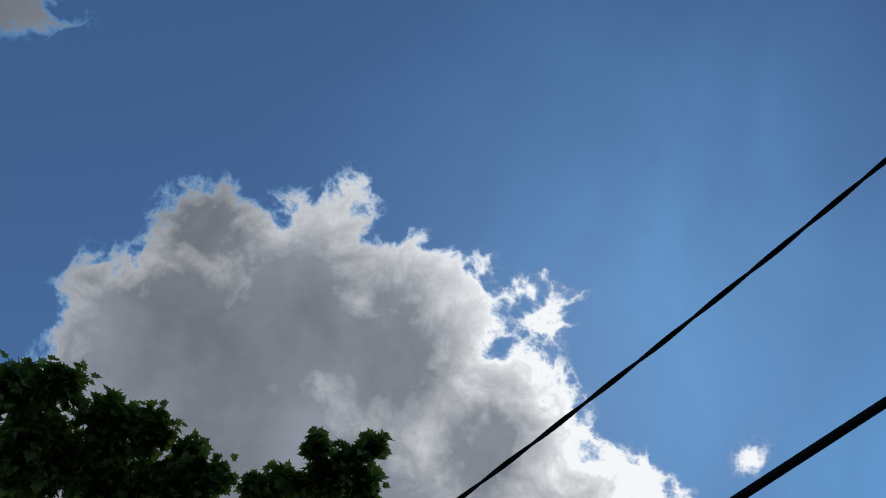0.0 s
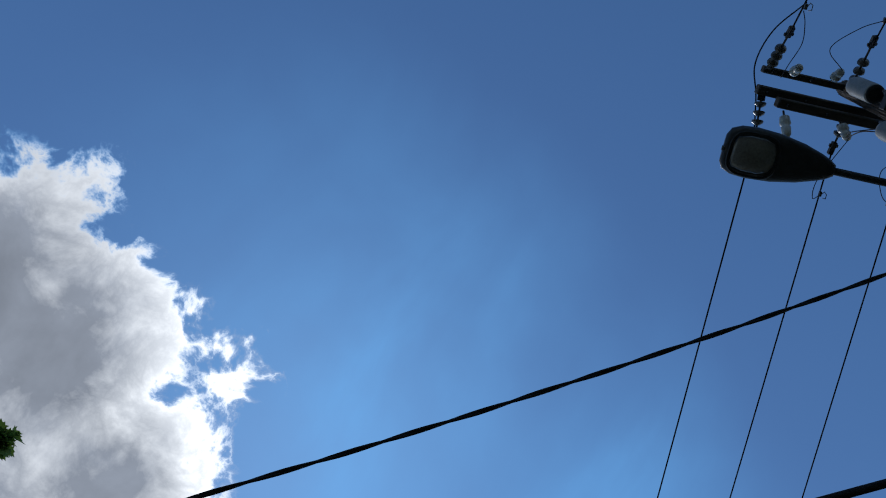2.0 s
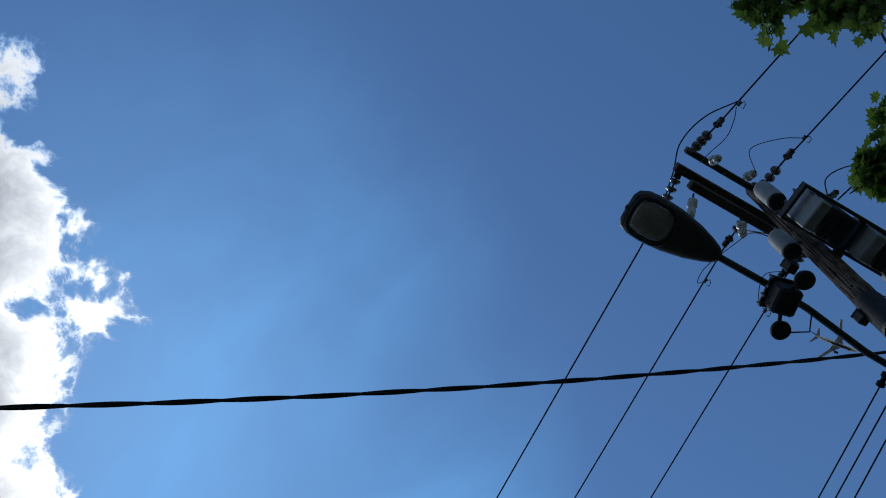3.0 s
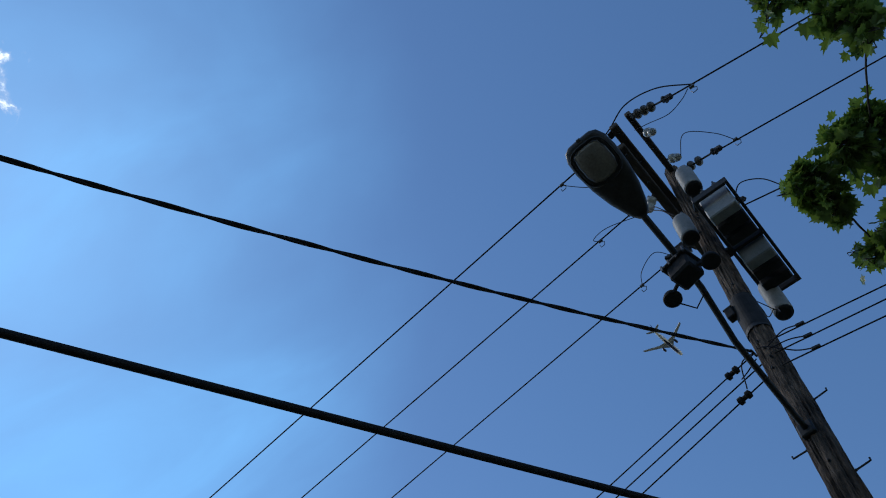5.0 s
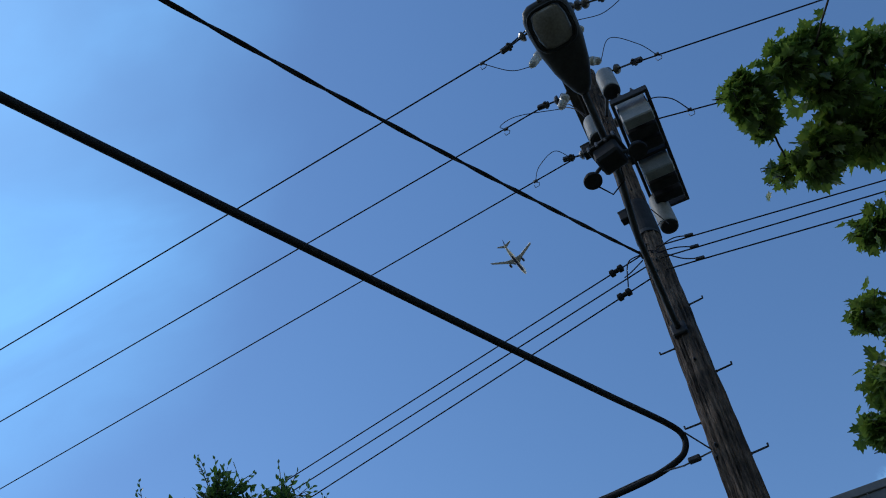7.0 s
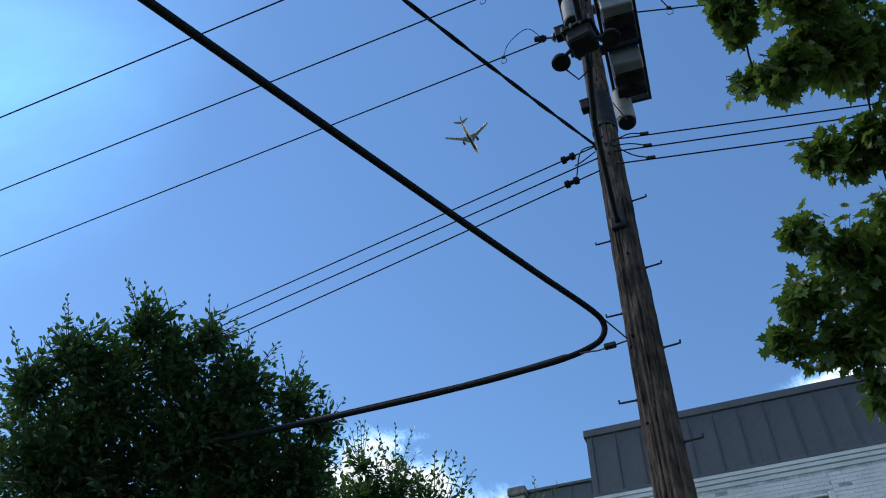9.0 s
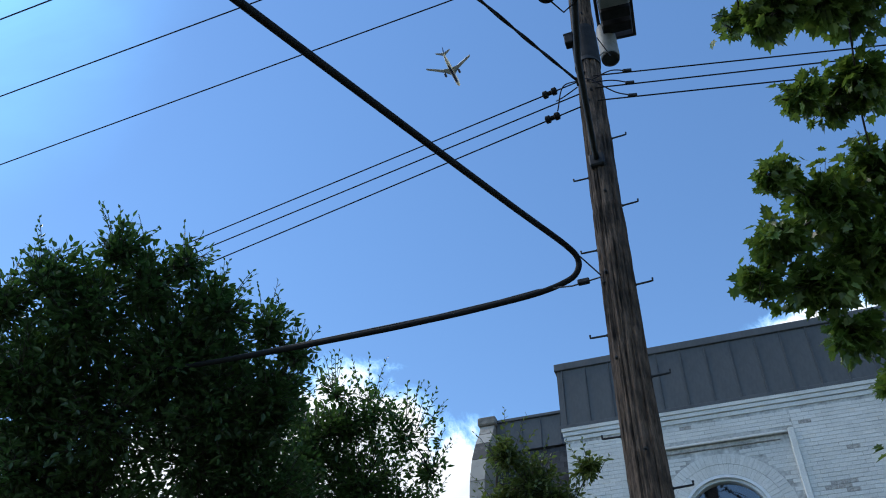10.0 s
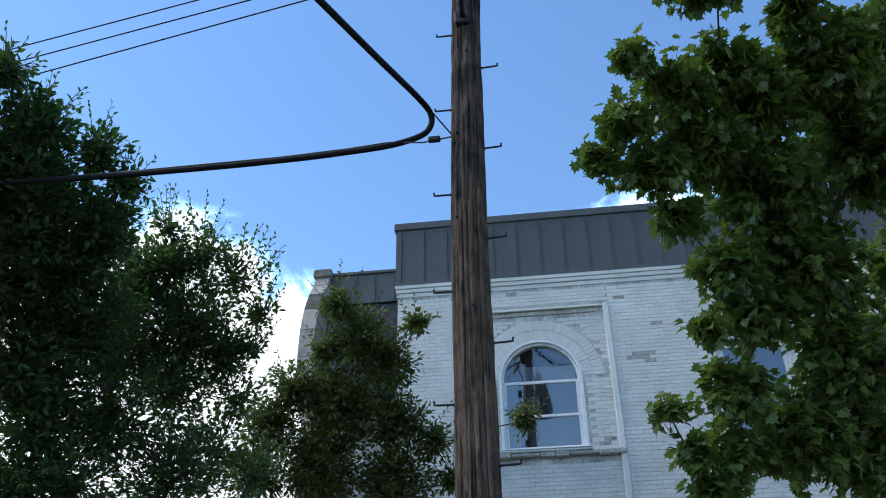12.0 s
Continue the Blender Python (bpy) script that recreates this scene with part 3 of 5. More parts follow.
for pts in ([(0.46, -0.06, 8.22), (0.3, -0.1, 8.3), (0.1, -0.17, 8.5), (0.0, -0.16, 8.58)], [(0.46, -0.06, 8.62), (0.3, -0.12, 8.62), (0.1, -0.17, 8.5)],
            [(0.46, -0.06, 8.42), (0.3, -0.12, 8.46), (0.1, -0.17, 8.46)], [(-0.3, -0.07, 8.45), (-0.2, -0.14, 8.4), (-0.05, -0.17, 8.45)], [(-0.3, -0.06, 8.3), (-0.2, -0.18, 8.5), (-0.05, -0.17, 8.55)]):
    jumper(pts, 0.007, "short black tail of a service wire")


def polar(p0, deg, d, z):
    return (p0[0] + math.cos(radians(deg)) * d, p0[1] + math.sin(radians(deg)) * d, z)


# twisted service drop over the camera
tw = thing("twisted_service_cable", "black twisted service cable from the pole over the street", "cable")
axis = [Vector(polar((-0.05, -0.16), TWIST_DEG, d, z)) for d, z in TWIST]
fine = []
for i in range(len(axis) - 1):
    fine += [axis[i].lerp(axis[i + 1], s / 40) for s in range(40)]
for ph in (0.0, math.pi):
    pts = []
    d = 0.0
    for i, p in enumerate(fine):
        d += (p - fine[max(i - 1, 0)]).length
        a = ph + d * 2 * math.pi / 0.95
        side = Vector((math.sin(radians(-TWIST_DEG)), math.cos(radians(TWIST_DEG)), 0))
        pts.append(p + 0.0082 * (math.cos(a) * side + math.sin(a) * Vector((0, 0, 1))) * min(1, 0.3 + d))
    part("strand", Geo().tube(pts, 0.0118, 8), RUBBER, tw, smooth=True)
part("hook", Geo().tube([(-0.05, -0.1, 8.56), (-0.05, -0.2, 8.57)], 0.012, 8), DARK_STEEL, tw)

# thick communication cable that bends at the pole
tk = thing("communication_cable", "thick black communication cable bending at the pole", "cable")
pts = [Vector(polar((-0.28, -0.1), THICK_DEG, d, z)) for d, z in THICK]
tail = [Vector(p) for p in TAIL]
P = pts + tail
P = [2 * P[0] - P[1]] + P + [2 * P[-1] - P[-2]]
sm = []
for i in range(1, len(P) - 2):
    for s in range(8):
        t = s / 8
        sm.append(0.5 * ((2 * P[i]) + (P[i + 1] - P[i - 1]) * t + (2 * P[i - 1] - 5 * P[i] + 4 * P[i + 1] - P[i + 2]) * t * t + (3 * P[i] - P[i - 1] - 3 * P[i + 1] + P[i + 2]) * t ** 3))
sm.append(P[-2])
part("sheath", Geo().tube(sm, 0.026, 12), RUBBER, tk, smooth=True)
part("messenger", Geo().tube([(-0.10, -0.14, 5.99), (-0.35, -0.13, 5.97)] + [Vector(p) + Vector((0, 0, 0.035)) for p in TAIL[3:]], 0.007, 6), STEEL, tk, "steel messenger wire along the cable")
part("clamp", Geo().box((-0.30, -0.17, 5.955), (-0.20, -0.12, 6.0), None, 0.008), DARK_STEEL, tk, "suspension clamp")
part("tie", Geo().tube([(-0.26, -0.12, 6.28), (-0.1, -0.15, 6.0)], 0.007, 6), RUBBER, tk)


# ---- street lamp ----
lamp = thing("street_lamp", "dark grey cobra-head street lamp, unlit, on a long arm", "street lamp")
NECK, TIP = Vector((0.34, -2.66, 7.52)), Vector((0.368, -3.36, 7.70))
part("arm", Geo().tube([(0.02, -0.13, 7.35), (0.03, -0.30, 7.38), (0.125, -1.24, 7.46), (0.245, -1.82, 7.51), (0.29, -2.2, 7.53), (0.34, -2.74, 7.54)], 0.028, 12), DARK_STEEL, lamp, "dark steel tube arm", True)
part("bracket", Geo().box((-0.05, -0.175, 7.28), (0.09, -0.11, 7.43), None, 0.012), DARK_STEEL, lamp)
fx = (TIP - NECK).normalized()
fs = Vector((0, 0, 1)).cross(fx).normalized()
HM = Matrix.Translation(NECK) @ Matrix((fx, fs, fx.cross(fs))).transposed().to_4x4() @ Matrix.Diagonal((0.85, 0.86, 0.85, 1))


def hull(rows, seg=28):
    """Rows of (along, half width, z low, z high): a flat rounded body."""
    geo = Geo()
    verts, faces = [], []
    for s, w, lo, hi in rows:
        for k in range(seg):
            a = 2 * math.pi * k / seg
            c, q = math.cos(a), math.sin(a)
            y = w * math.copysign(abs(c) ** 0.75, c)
            z = (hi if q > 0 else -lo) * math.copysign(abs(q) ** 0.8, q) 
            verts.append(HM @ Vector((s, y, z)))
    for i in range(len(rows) - 1):
        faces += [(i * seg + k, i * seg + (k + 1) % seg, (i + 1) * seg + (k + 1) % seg, (i + 1) * seg + k) for k in range(seg)]
    faces += [tuple(range(seg - 1, -1, -1)), tuple(range((len(rows) - 1) * seg, len(rows) * seg))]
    return geo.add(verts, faces)


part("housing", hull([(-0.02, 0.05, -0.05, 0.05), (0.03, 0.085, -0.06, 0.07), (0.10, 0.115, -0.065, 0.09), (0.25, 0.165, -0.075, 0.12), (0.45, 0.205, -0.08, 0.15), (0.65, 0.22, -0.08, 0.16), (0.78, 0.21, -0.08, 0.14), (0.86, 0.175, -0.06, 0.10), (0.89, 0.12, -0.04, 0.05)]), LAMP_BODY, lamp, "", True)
part("lens", hull([(0.47, 0.10, -0.09, -0.02), (0.50, 0.145, -0.11, -0.02), (0.58, 0.165, -0.125, -0.02), (0.70, 0.165, -0.125, -0.02), (0.79, 0.15, -0.11, -0.02), (0.82, 0.11, -0.09, -0.02)]), LAMP_LENS, lamp, "dusty dull prismatic lens", True)
part("rim", Geo().tube([HM @ Vector((0.645 + 0.20 * math.copysign(abs(math.cos(a)) ** 0.6, math.cos(a)), 0.185 * math.copysign(abs(math.sin(a)) ** 0.6, math.sin(a)), -0.078)) for a in np.linspace(0, 2 * math.pi, 41)], 0.010, 6, False), DARK_STEEL, lamp, "lens door rim")
part("latch", Geo().box((0.88, -0.02, -0.05), (0.905, 0.02, -0.02), HM, 0.004), STEEL, lamp)

# control box with two round drums, hung below the lamp arm
jb = thing("junction_box", "dark bolted junction box with two drums clamped under an arm", "junction box", (0.265, -2.09, 7.29), rz=-8)
part("body", Geo().box((-0.105, -0.095, 0.03), (0.105, 0.095, 0.2), None, 0.02), DARK_OR_SHADED, jb)
part("flange", Geo().box((-0.13, -0.12, 0.19), (0.13, 0.12, 0.215), None, 0.006), DARK_STEEL, jb)
for x in (-0.115, -0.04, 0.04, 0.115):
    for y in (-0.112, 0.112):
        part("bolt", Geo().lathe([(0.012, 0.17), (0.012, 0.235)], Matrix.Translation((x, y, 0)), 6), STEEL, jb)
for x in (-0.21, 0.21):
    dr = part("drum", Geo().lathe([(0.062, -0.004), (0.074, 0.0), (0.076, 0.02), (0.062, 0.055), (0.025, 0.08)], Matrix.Translation((x, 0.03, 0)), 24), DARK_OR_SHADED, jb, "round black drum")
    part("bracket", Geo().tube([(x, 0.03, 0.05), (x * 0.4, 0.0, 0.08)], 0.016, 8), DARK_STEEL, jb)
for y in (-0.07, 0.07):
    part("clamp", Geo().box((-0.05, y - 0.015, 0.205), (0.05, y + 0.015, 0.285), None, 0.008), DARK_STEEL, jb)
part("lead", Geo().tube([(-0.2, 0.1, 0.0), (-0.15, 0.22, -0.02), (-0.02, 0.2, 0.03), (0.02, 0.1, 0.05)], 0.007, 6), RUBBER, jb)


# ---- capacitor rack and switches ----
rack = thing("capacitor_rack", "dark steel rack with capacitor units beside the pole", "capacitor bank", (0.49, 0.09, 10.6), rz=5.6)
for x in (-0.21, 0.21):
    part("rail", Geo().box((x - 0.02, -0.84, -0.06), (x + 0.02, 0.84, 0.06), None, 0.006), DARK_STEEL, rack)
for y in (-0.84, 0.0, 0.84):
    part("end_bar", Geo().box((-0.23, y - 0.02, -0.055), (0.23, y + 0.02, 0.055), None, 0.006), DARK_STEEL, rack)
# units behind each grey one have shade put into their colour
for y, mt in ((-0.66, TANK), (-0.48, DARK_OR_SHADED), (-0.30, DARK_OR_SHADED), (0.12, TANK), (0.30, DARK_OR_SHADED), (0.5, DARK_OR_SHADED)):
    can = part("capacitor", Geo().box((-0.18, y - 0.07, -0.32), (0.18, y + 0.07, 0.30), None, 0.015), mt, rack, "grey sheet metal capacitor unit" if mt is TANK else "sheet metal capacitor unit with shade put into its colour")
    for x in (-0.08, 0.08):
        part("bushing", Geo().lathe([(0.03, 0.30), (0.04, 0.34), (0.025, 0.36), (0.035, 0.39), (0.02, 0.42), (0.012, 0.48)], Matrix.Translation((x, y, 0)), 12), PORCELAIN, can)
part("mount", Geo().box((-0.42, -0.06, -0.03), (-0.2, 0.06, 0.03), None, 0.006), DARK_STEEL, rack)


def oil_switch(at, r, h, label, reach):
    ob = thing("oil_switch", label, "switch", at, "switches on the pole")
    part("tank", Geo().lathe([(r * 0.94, 0.02), (r, 0.05), (r, h - 0.05), (r * 0.92, h)], None, 24), TANK, ob, "pale grey round tank", True)
    # the shade under the tank is painted as a near-black bottom
    part("bottom", Geo().lathe([(r * 0.7, -0.012), (r * 0.93, 0.0), (r * 0.935, 0.024)], None, 24), DARK_OR_SHADED, ob, "round bottom with shade put into its colour")
    for a in (0.4, 2.5):
        part("bushing", Geo().lathe([(0.035, h), (0.045, h + 0.04), (0.028, h + 0.06), (0.04, h + 0.1), (0.022, h + 0.14), (0.012, h + 0.2)], Matrix.Translation((r * 0.5 * math.cos(a), r * 0.5 * math.sin(a), 0)), 12), PORCELAIN, ob)
    part("bracket", Geo().tube([(0, 0, h * 0.6), reach], 0.025, 8), DARK_STEEL, ob)
    return ob


oil_switch((0.42, -0.62, 11.12), 0.115, 0.52, "pale grey cylindrical oil switch at the pole top", (-0.25, 0.6, 0.5))
oil_switch((0.02, -0.34, 10.72), 0.115, 0.5, "pale grey cylindrical oil switch on the pole face", (0.1, 0.3, 0.4))
oil_switch((0.28, 0.72, 9.9), 0.115, 0.62, "pale grey cylindrical oil switch below the rack", (0.15, -0.1, 0.65))
sw = thing("switch_box", "small dark box on the pole side", "switch", (-0.02, -0.08, 9.3))
part("body", Geo().box((-0.10, -0.05, 0), (0.0, 0.05, 0.16), None, 0.01), DARK_OR_SHADED, sw)
part("lid", Geo().box((-0.105, -0.055, 0.145), (0.003, 0.055, 0.165), None, 0.004), DARK_STEEL, sw)
sw = thing("switch_box", "small dark box at the cluster of wires", "switch", (-0.13, -0.14, 10.85))
part("body", Geo().box((-0.12, -0.06, 0), (0.0, 0.06, 0.2), None, 0.01), DARK_OR_SHADED, sw)
part("lid", Geo().box((-0.125, -0.065, 0.185), (0.003, 0.065, 0.205), None, 0.004), DARK_STEEL, sw)
jumper([(0.22, 0.62, 9.95), (0.16, 0.4, 9.6), (0.2, 0.1, 9.4), (0.2, -0.1, 9.6)], 0.006)
jumper([(0.25, 0.6, 9.95), (0.3, 0.35, 9.5), (0.22, 0.0, 9.4)], 0.006)
jumper([(0.42, -0.62, 11.75), (0.3, -0.4, 12.2), (0.28, -0.2, 12.6)], 0.007)
jumper([(0.0, -0.36, 11.35), (-0.15, -0.4, 11.8), (-0.25, -0.3, 12.1)], 0.007)


# ---- brick building ----
bld = thing("brick_building", "white painted brick building with an arched window and grey metal parapet", "building", (-2.5, 9.0, 0), rz=1.5)
WIN_X, SPRING, SILL, RAD = 2.73, 7.58, 6.20, 0.76
WIDE, DEEP, EAVE = 11.0, 9.0, 9.77
P0, P1, PTOP = 1.42, 4.04, 8.97          # recessed panel
RECESS = 0.045


def arch_wall():
    """The panel's back wall, with the arched opening through it."""
    geo = Geo()
    y0, y1 = RECESS, RECESS + 0.32
    geo.box((P0, y0, 0), (WIN_X - RAD, y1, PTOP))
    geo.box((WIN_X + RAD, y0, 0), (P1, y1, PTOP))
    geo.box((WIN_X - RAD, y0, 0), (WIN_X + RAD, y1, SILL))
    n = 28
    for i in range(n):
        a0, a1 = math.pi * i / n, math.pi * (i + 1) / n
        xa, za = WIN_X + RAD * math.cos(a0), SPRING + RAD * math.sin(a0)
        xb, zb = WIN_X + RAD * math.cos(a1), SPRING + RAD * math.sin(a1)
        v = [(xa, y0, za), (xb, y0, zb), (xb, y0, PTOP), (xa, y0, PTOP), (xa, y1, za), (xb, y1, zb), (xb, y1, PTOP), (xa, y1, PTOP)]
        geo.add(v, [(0, 3, 2, 1), (4, 5, 6, 7), (0, 1, 5, 4), (3, 7, 6, 2)])
    return geo


front = part("wall", arch_wall(), PAINT_BACK, bld, "white painted brick panel round the arched window")
W2 = (6.05, 7.25, 6.2, 8.05)             # second window
outer = Geo()
outer.box((0, 0, 0), (P0, 0.39, EAVE)).box((P1, 0, 0), (W2[0], 0.39, EAVE)).box((W2[1], 0, 0), (WIDE, 0.39, EAVE))
outer.box((W2[0], 0, 0), (W2[1], 0.39, W2[2])).box((W2[0], 0, W2[3]), (W2[1], 0.39, EAVE)).box((P0, 0, PTOP), (P1, 0.39, EAVE))
part("wall", outer, PAINT_BACK, bld, "white painted brick front wall")
part("wall", Geo().box((0, 0.392, 0), (0.35, DEEP, EAVE)).box((WIDE - 0.35, 0.392, 0), (WIDE, DEEP, EAVE)).box((0.352, DEEP - 0.35, 0), (WIDE - 0.352, DEEP, EAVE)), PAINT_BACK, bld, "white painted side and rear walls")
part("roof", Geo().box((0.36, 0.4, EAVE + 0.25), (WIDE - 0.36, DEEP - 0.36, EAVE + 0.4)), SHINGLE, bld, "flat dark roof behind the parapet")

# corbel courses under the parapet
for z, out in ((9.69, 0.055), (9.60, 0.035), (9.50, 0.018)):
    part("corbel", Geo().box((-out, -out, z - 0.045), (WIDE, 0.0, z + 0.04), None, 0.006), PAINT, bld, "projecting painted brick course")
# strip at the side and ledge over the panel
part("pilaster_edge", Geo().box((P1 - 0.01, -0.035, 2.0), (P1 + 0.10, 0.0, PTOP + 0.07), None, 0.01), PAINT, bld, "raised painted strip beside the panel")
part("pilaster_edge", Geo().box((P0 - 0.10, -0.035, 2.0), (P0 + 0.01, 0.0, PTOP + 0.07), None, 0.01), PAINT, bld, "raised painted strip beside the panel")
part("ledge", Geo().box((P0, -0.022, PTOP + 0.005), (P1 - 0.02, 0.0, PTOP + 0.045), None, 0.006), PAINT, bld, "thin painted ledge over the panel")
part("ledge", Geo().box((P0 + 0.02, 0.02, PTOP - 0.10), (P1 - 0.16, RECESS, PTOP - 0.075), None, 0.006), STAIN, bld, "chipped ledge under the panel top")

# standing seam parapet
par = part("parapet", Geo().box((-0.05, -0.03, EAVE - 0.02), (WIDE, 0.25, 11.05)).box((-0.05, 0.25, EAVE - 0.02), (0.2, DEEP, 11.05)), SHEET_METAL, bld, "dark grey standing seam metal parapet")
part("cap", Geo().box((-0.09, -0.075, 11.052), (WIDE + 0.02, 0.30, 11.22), None, 0.012), SHEET_METAL, par, "grey metal parapet cap")
part("flashing", Geo().box((-0.08, -0.06, EAVE - 0.05), (WIDE, -0.032, EAVE + 0.02), None, 0.005), SHEET_METAL, par)
seam = Geo().box((-0.011, -0.062, EAVE + 0.021), (0.011, -0.031, 11.05)).mesh("seam", SHEET_METAL)
panel = Geo().add([(0.02, -0.0365, EAVE + 0.02), (0.46, -0.0365, EAVE + 0.02), (0.46, -0.0365, 11.05), (0.02, -0.0365, 11.05), (0.24, -0.0395, EAVE + 0.02), (0.24, -0.0395, 11.05), (0.0, -0.031, EAVE + 0.02), (0.48, -0.031, EAVE + 0.02), (0.48, -0.031, 11.05), (0.0, -0.031, 11.05)],
                  [(0, 4, 5, 3), (4, 1, 2, 5), (6, 0, 3, 9), (1, 7, 8, 2)]).mesh("panel", SHEET_METAL)
for i in range(23):
    s = new("seam", seam)
    s.parent, s.location = par, (0.06 + 0.48 * i, 0, 0)
    if i < 22:
        s = new("panel", panel)
        s.parent, s.location = par, (0.06 + 0.48 * i, 0, 0)

# arched window
win = thing("window_1", "white arched sash window reflecting the sky", "window", kind="structure")
win.matrix_world = pose(-2.5, 9.0, 0, 0, 0, 1.5)


def arch_band(r0, r1, y0, y1, down_to, n=32):
    """A band round the opening: straight jambs and a half round head."""
    geo = Geo()
    path = [(1.0, 0.0, down_to)] + [(math.cos(math.pi * i / n), math.sin(math.pi * i / n), None) for i in range(n + 1)] + [(-1.0, 0.0, down_to)]
    verts = []
    for c, s, z in path:
        for r in (r0, r1):
            for y in (y0, y1):
                verts.append((WIN_X + r * c, y, z if z is not None else SPRING + r * s))
    faces = []
    for i in range(len(path) - 1):
        a, b = 4 * i, 4 * i + 4
        faces += [(a, b, b + 1, a + 1), (a + 2, a + 3, b + 3, b + 2), (a, a + 2, b + 2, b), (a + 1, b + 1, b + 3, a + 3)]
    faces += [(0, 1, 3, 2), (len(verts) - 4, len(verts) - 2, len(verts) - 1, len(verts) - 3)]
    return geo.add(verts, faces)


part("window_frame", arch_band(RAD - 0.075, RAD - 0.002, 0.10, 0.24, SILL + 0.002), TRIM_WHITE, win)
part("brick_mould", arch_band(RAD - 0.03, RAD + 0.025, 0.035, 0.098, SILL + 0.002), TRIM_WHITE, win, "rounded white moulding")
RI = RAD - 0.077
part("sash_rail", Geo().box((WIN_X - RI, 0.13, 7.50), (WIN_X + RI, 0.19, 7.56), None, 0.008), TRIM_WHITE, win)
part("sash_rail", Geo().box((WIN_X - RI, 0.12, 6.84), (WIN_X + RI, 0.18, 6.89), None, 0.008), TRIM_WHITE, win)
part("sash_rail", Geo().box((WIN_X - RI, 0.12, SILL + 0.004), (WIN_X + RI, 0.19, SILL + 0.09), None, 0.008), TRIM_WHITE, win)
for s in (-1, 1):
    part("sash_stile", Geo().box((WIN_X + s * RI - (0.035 if s > 0 else 0), 0.125, SILL + 0.092), (WIN_X + s * RI + (0 if s > 0 else 0.035), 0.185, 7.498), None, 0.006), TRIM_WHITE, win)
half = Geo().add([(WIN_X + RI * math.cos(math.pi * i / 24), 0.16, 7.562 + (RI - 0.02) * math.sin(math.pi * i / 24)) for i in range(25)], [tuple(range(25))])
for geo in (half, Geo().box((WIN_X - RI + 0.036, 0.155, 6.892), (WIN_X + RI - 0.036, 0.161, 7.498)), Geo().box((WIN_X - RI + 0.036, 0.15, SILL + 0.092), (WIN_X + RI - 0.036, 0.156, 6.838))):
    part("pane", geo, GLASS, win).visible_shadow = False
part("window_sill", Geo().box((WIN_X - RAD - 0.1, -0.09, SILL - 0.01), (WIN_X + RAD + 0.05, 0.2, SILL + 0.002), None, 0.005).box((WIN_X - RAD - 0.12, -0.07, SILL - 0.05), (WIN_X + RAD + 0.06, 0.06, SILL - 0.012), None, 0.01), TRIM_WHITE, win)
stone = Geo()
rs = random.Random(4)
x = WIN_X - RAD - 0.38
while x < WIN_X + RAD + 0.42:
    w = rs.uniform(0.18, 0.55)
    stone.box((x, -0.06 + rs.uniform(-0.02, 0.015), SILL - 0.15 + rs.uniform(-0.02, 0.03)), (x + w, RECESS, SILL - 0.052), None, 0.02)
    x += w + 0.004
part("sill_stone", stone, STAIN, win, "rough chipped stone course under the sill")
part("blind", Geo().box((WIN_X - 0.28, 0.26, SILL + 0.1), (WIN_X + RI - 0.02, 0.27, 7.9)).box((WIN_X - RI + 0.02, 0.26, SILL + 0.1), (WIN_X - 0.44, 0.27, 7.6)), CURTAIN, win, "pale blind behind the glass")
part("room_back", Geo().box((WIN_X - 1.2, 1.6, SILL - 0.6), (WIN_X + 1.2, 1.65, 8.9)).box((WIN_X - 1.2, 0.42, SILL - 0.65), (WIN_X + 1.2, 1.6, SILL - 0.6)).box((WIN_X - 1.25, 0.42, SILL - 0.6), (WIN_X - 1.2, 1.6, 8.9)).box((WIN_X + 1.2, 0.42, SILL - 0.6), (WIN_X + 1.25, 1.6, 8.9)), INTERIOR, win, "dim room behind the window")

# second window, behind the maple
w2 = thing("window_2", "plain rectangular window with dark glass", "window", kind="structure")
w2.matrix_world = pose(-2.5, 9.0, 0, 0, 0, 1.5)
a, b, lo, hi = W2
part("window_frame", Geo().box((a + 0.002, 0.12, lo + 0.002), (a + 0.08, 0.2, hi - 0.002)).box((b - 0.08, 0.12, lo + 0.002), (b - 0.002, 0.2, hi - 0.002)).box((a + 0.082, 0.12, hi - 0.08), (b - 0.082, 0.2, hi - 0.002)).box((a + 0.082, 0.12, lo + 0.002), (b - 0.082, 0.2, lo + 0.09)).box((a + 0.082, 0.12, 7.1), (b - 0.082, 0.18, 7.15)), TRIM_WHITE, w2)
part("pane", Geo().box((a + 0.082, 0.15, lo + 0.092), (b - 0.082, 0.155, 7.098)), GLASS, w2)
part("pane", Geo().box((a + 0.082, 0.15, 7.152), (b - 0.082, 0.155, hi - 0.082)), GLASS, w2)
part("room_back", Geo().box((a - 0.3, 1.2, lo - 0.3), (b + 0.3, 1.25, hi + 0.3)), INTERIOR, w2)
part("window_sill", Geo().box((a - 0.08, -0.07, lo - 0.09), (b + 0.08, 0.118, lo), None, 0.01), STONE, w2)

# set back wing with a shingled slope, lower parapet and stone-capped gable wall
wing = thing("side_wing", "set back wing with dark shingles and a stone capped end wall", "building", (-2.5, 9.0, 0), rz=1.5)
part("wall", Geo().box((-2.35, 3.4, 0), (-0.05, 9.0, 9.6)), PAINT_BACK, wing, "white painted wall")
wp = part("parapet", Geo().box((-2.25, 3.0, 11.02), (-0.06, 3.2, 11.82)), SHEET_METAL, wing, "dark grey metal parapet")
part("cap", Geo().box((-2.28, 2.95, 11.822), (-0.06, 3.25, 11.90), None, 0.01), SHEET_METAL, wp)
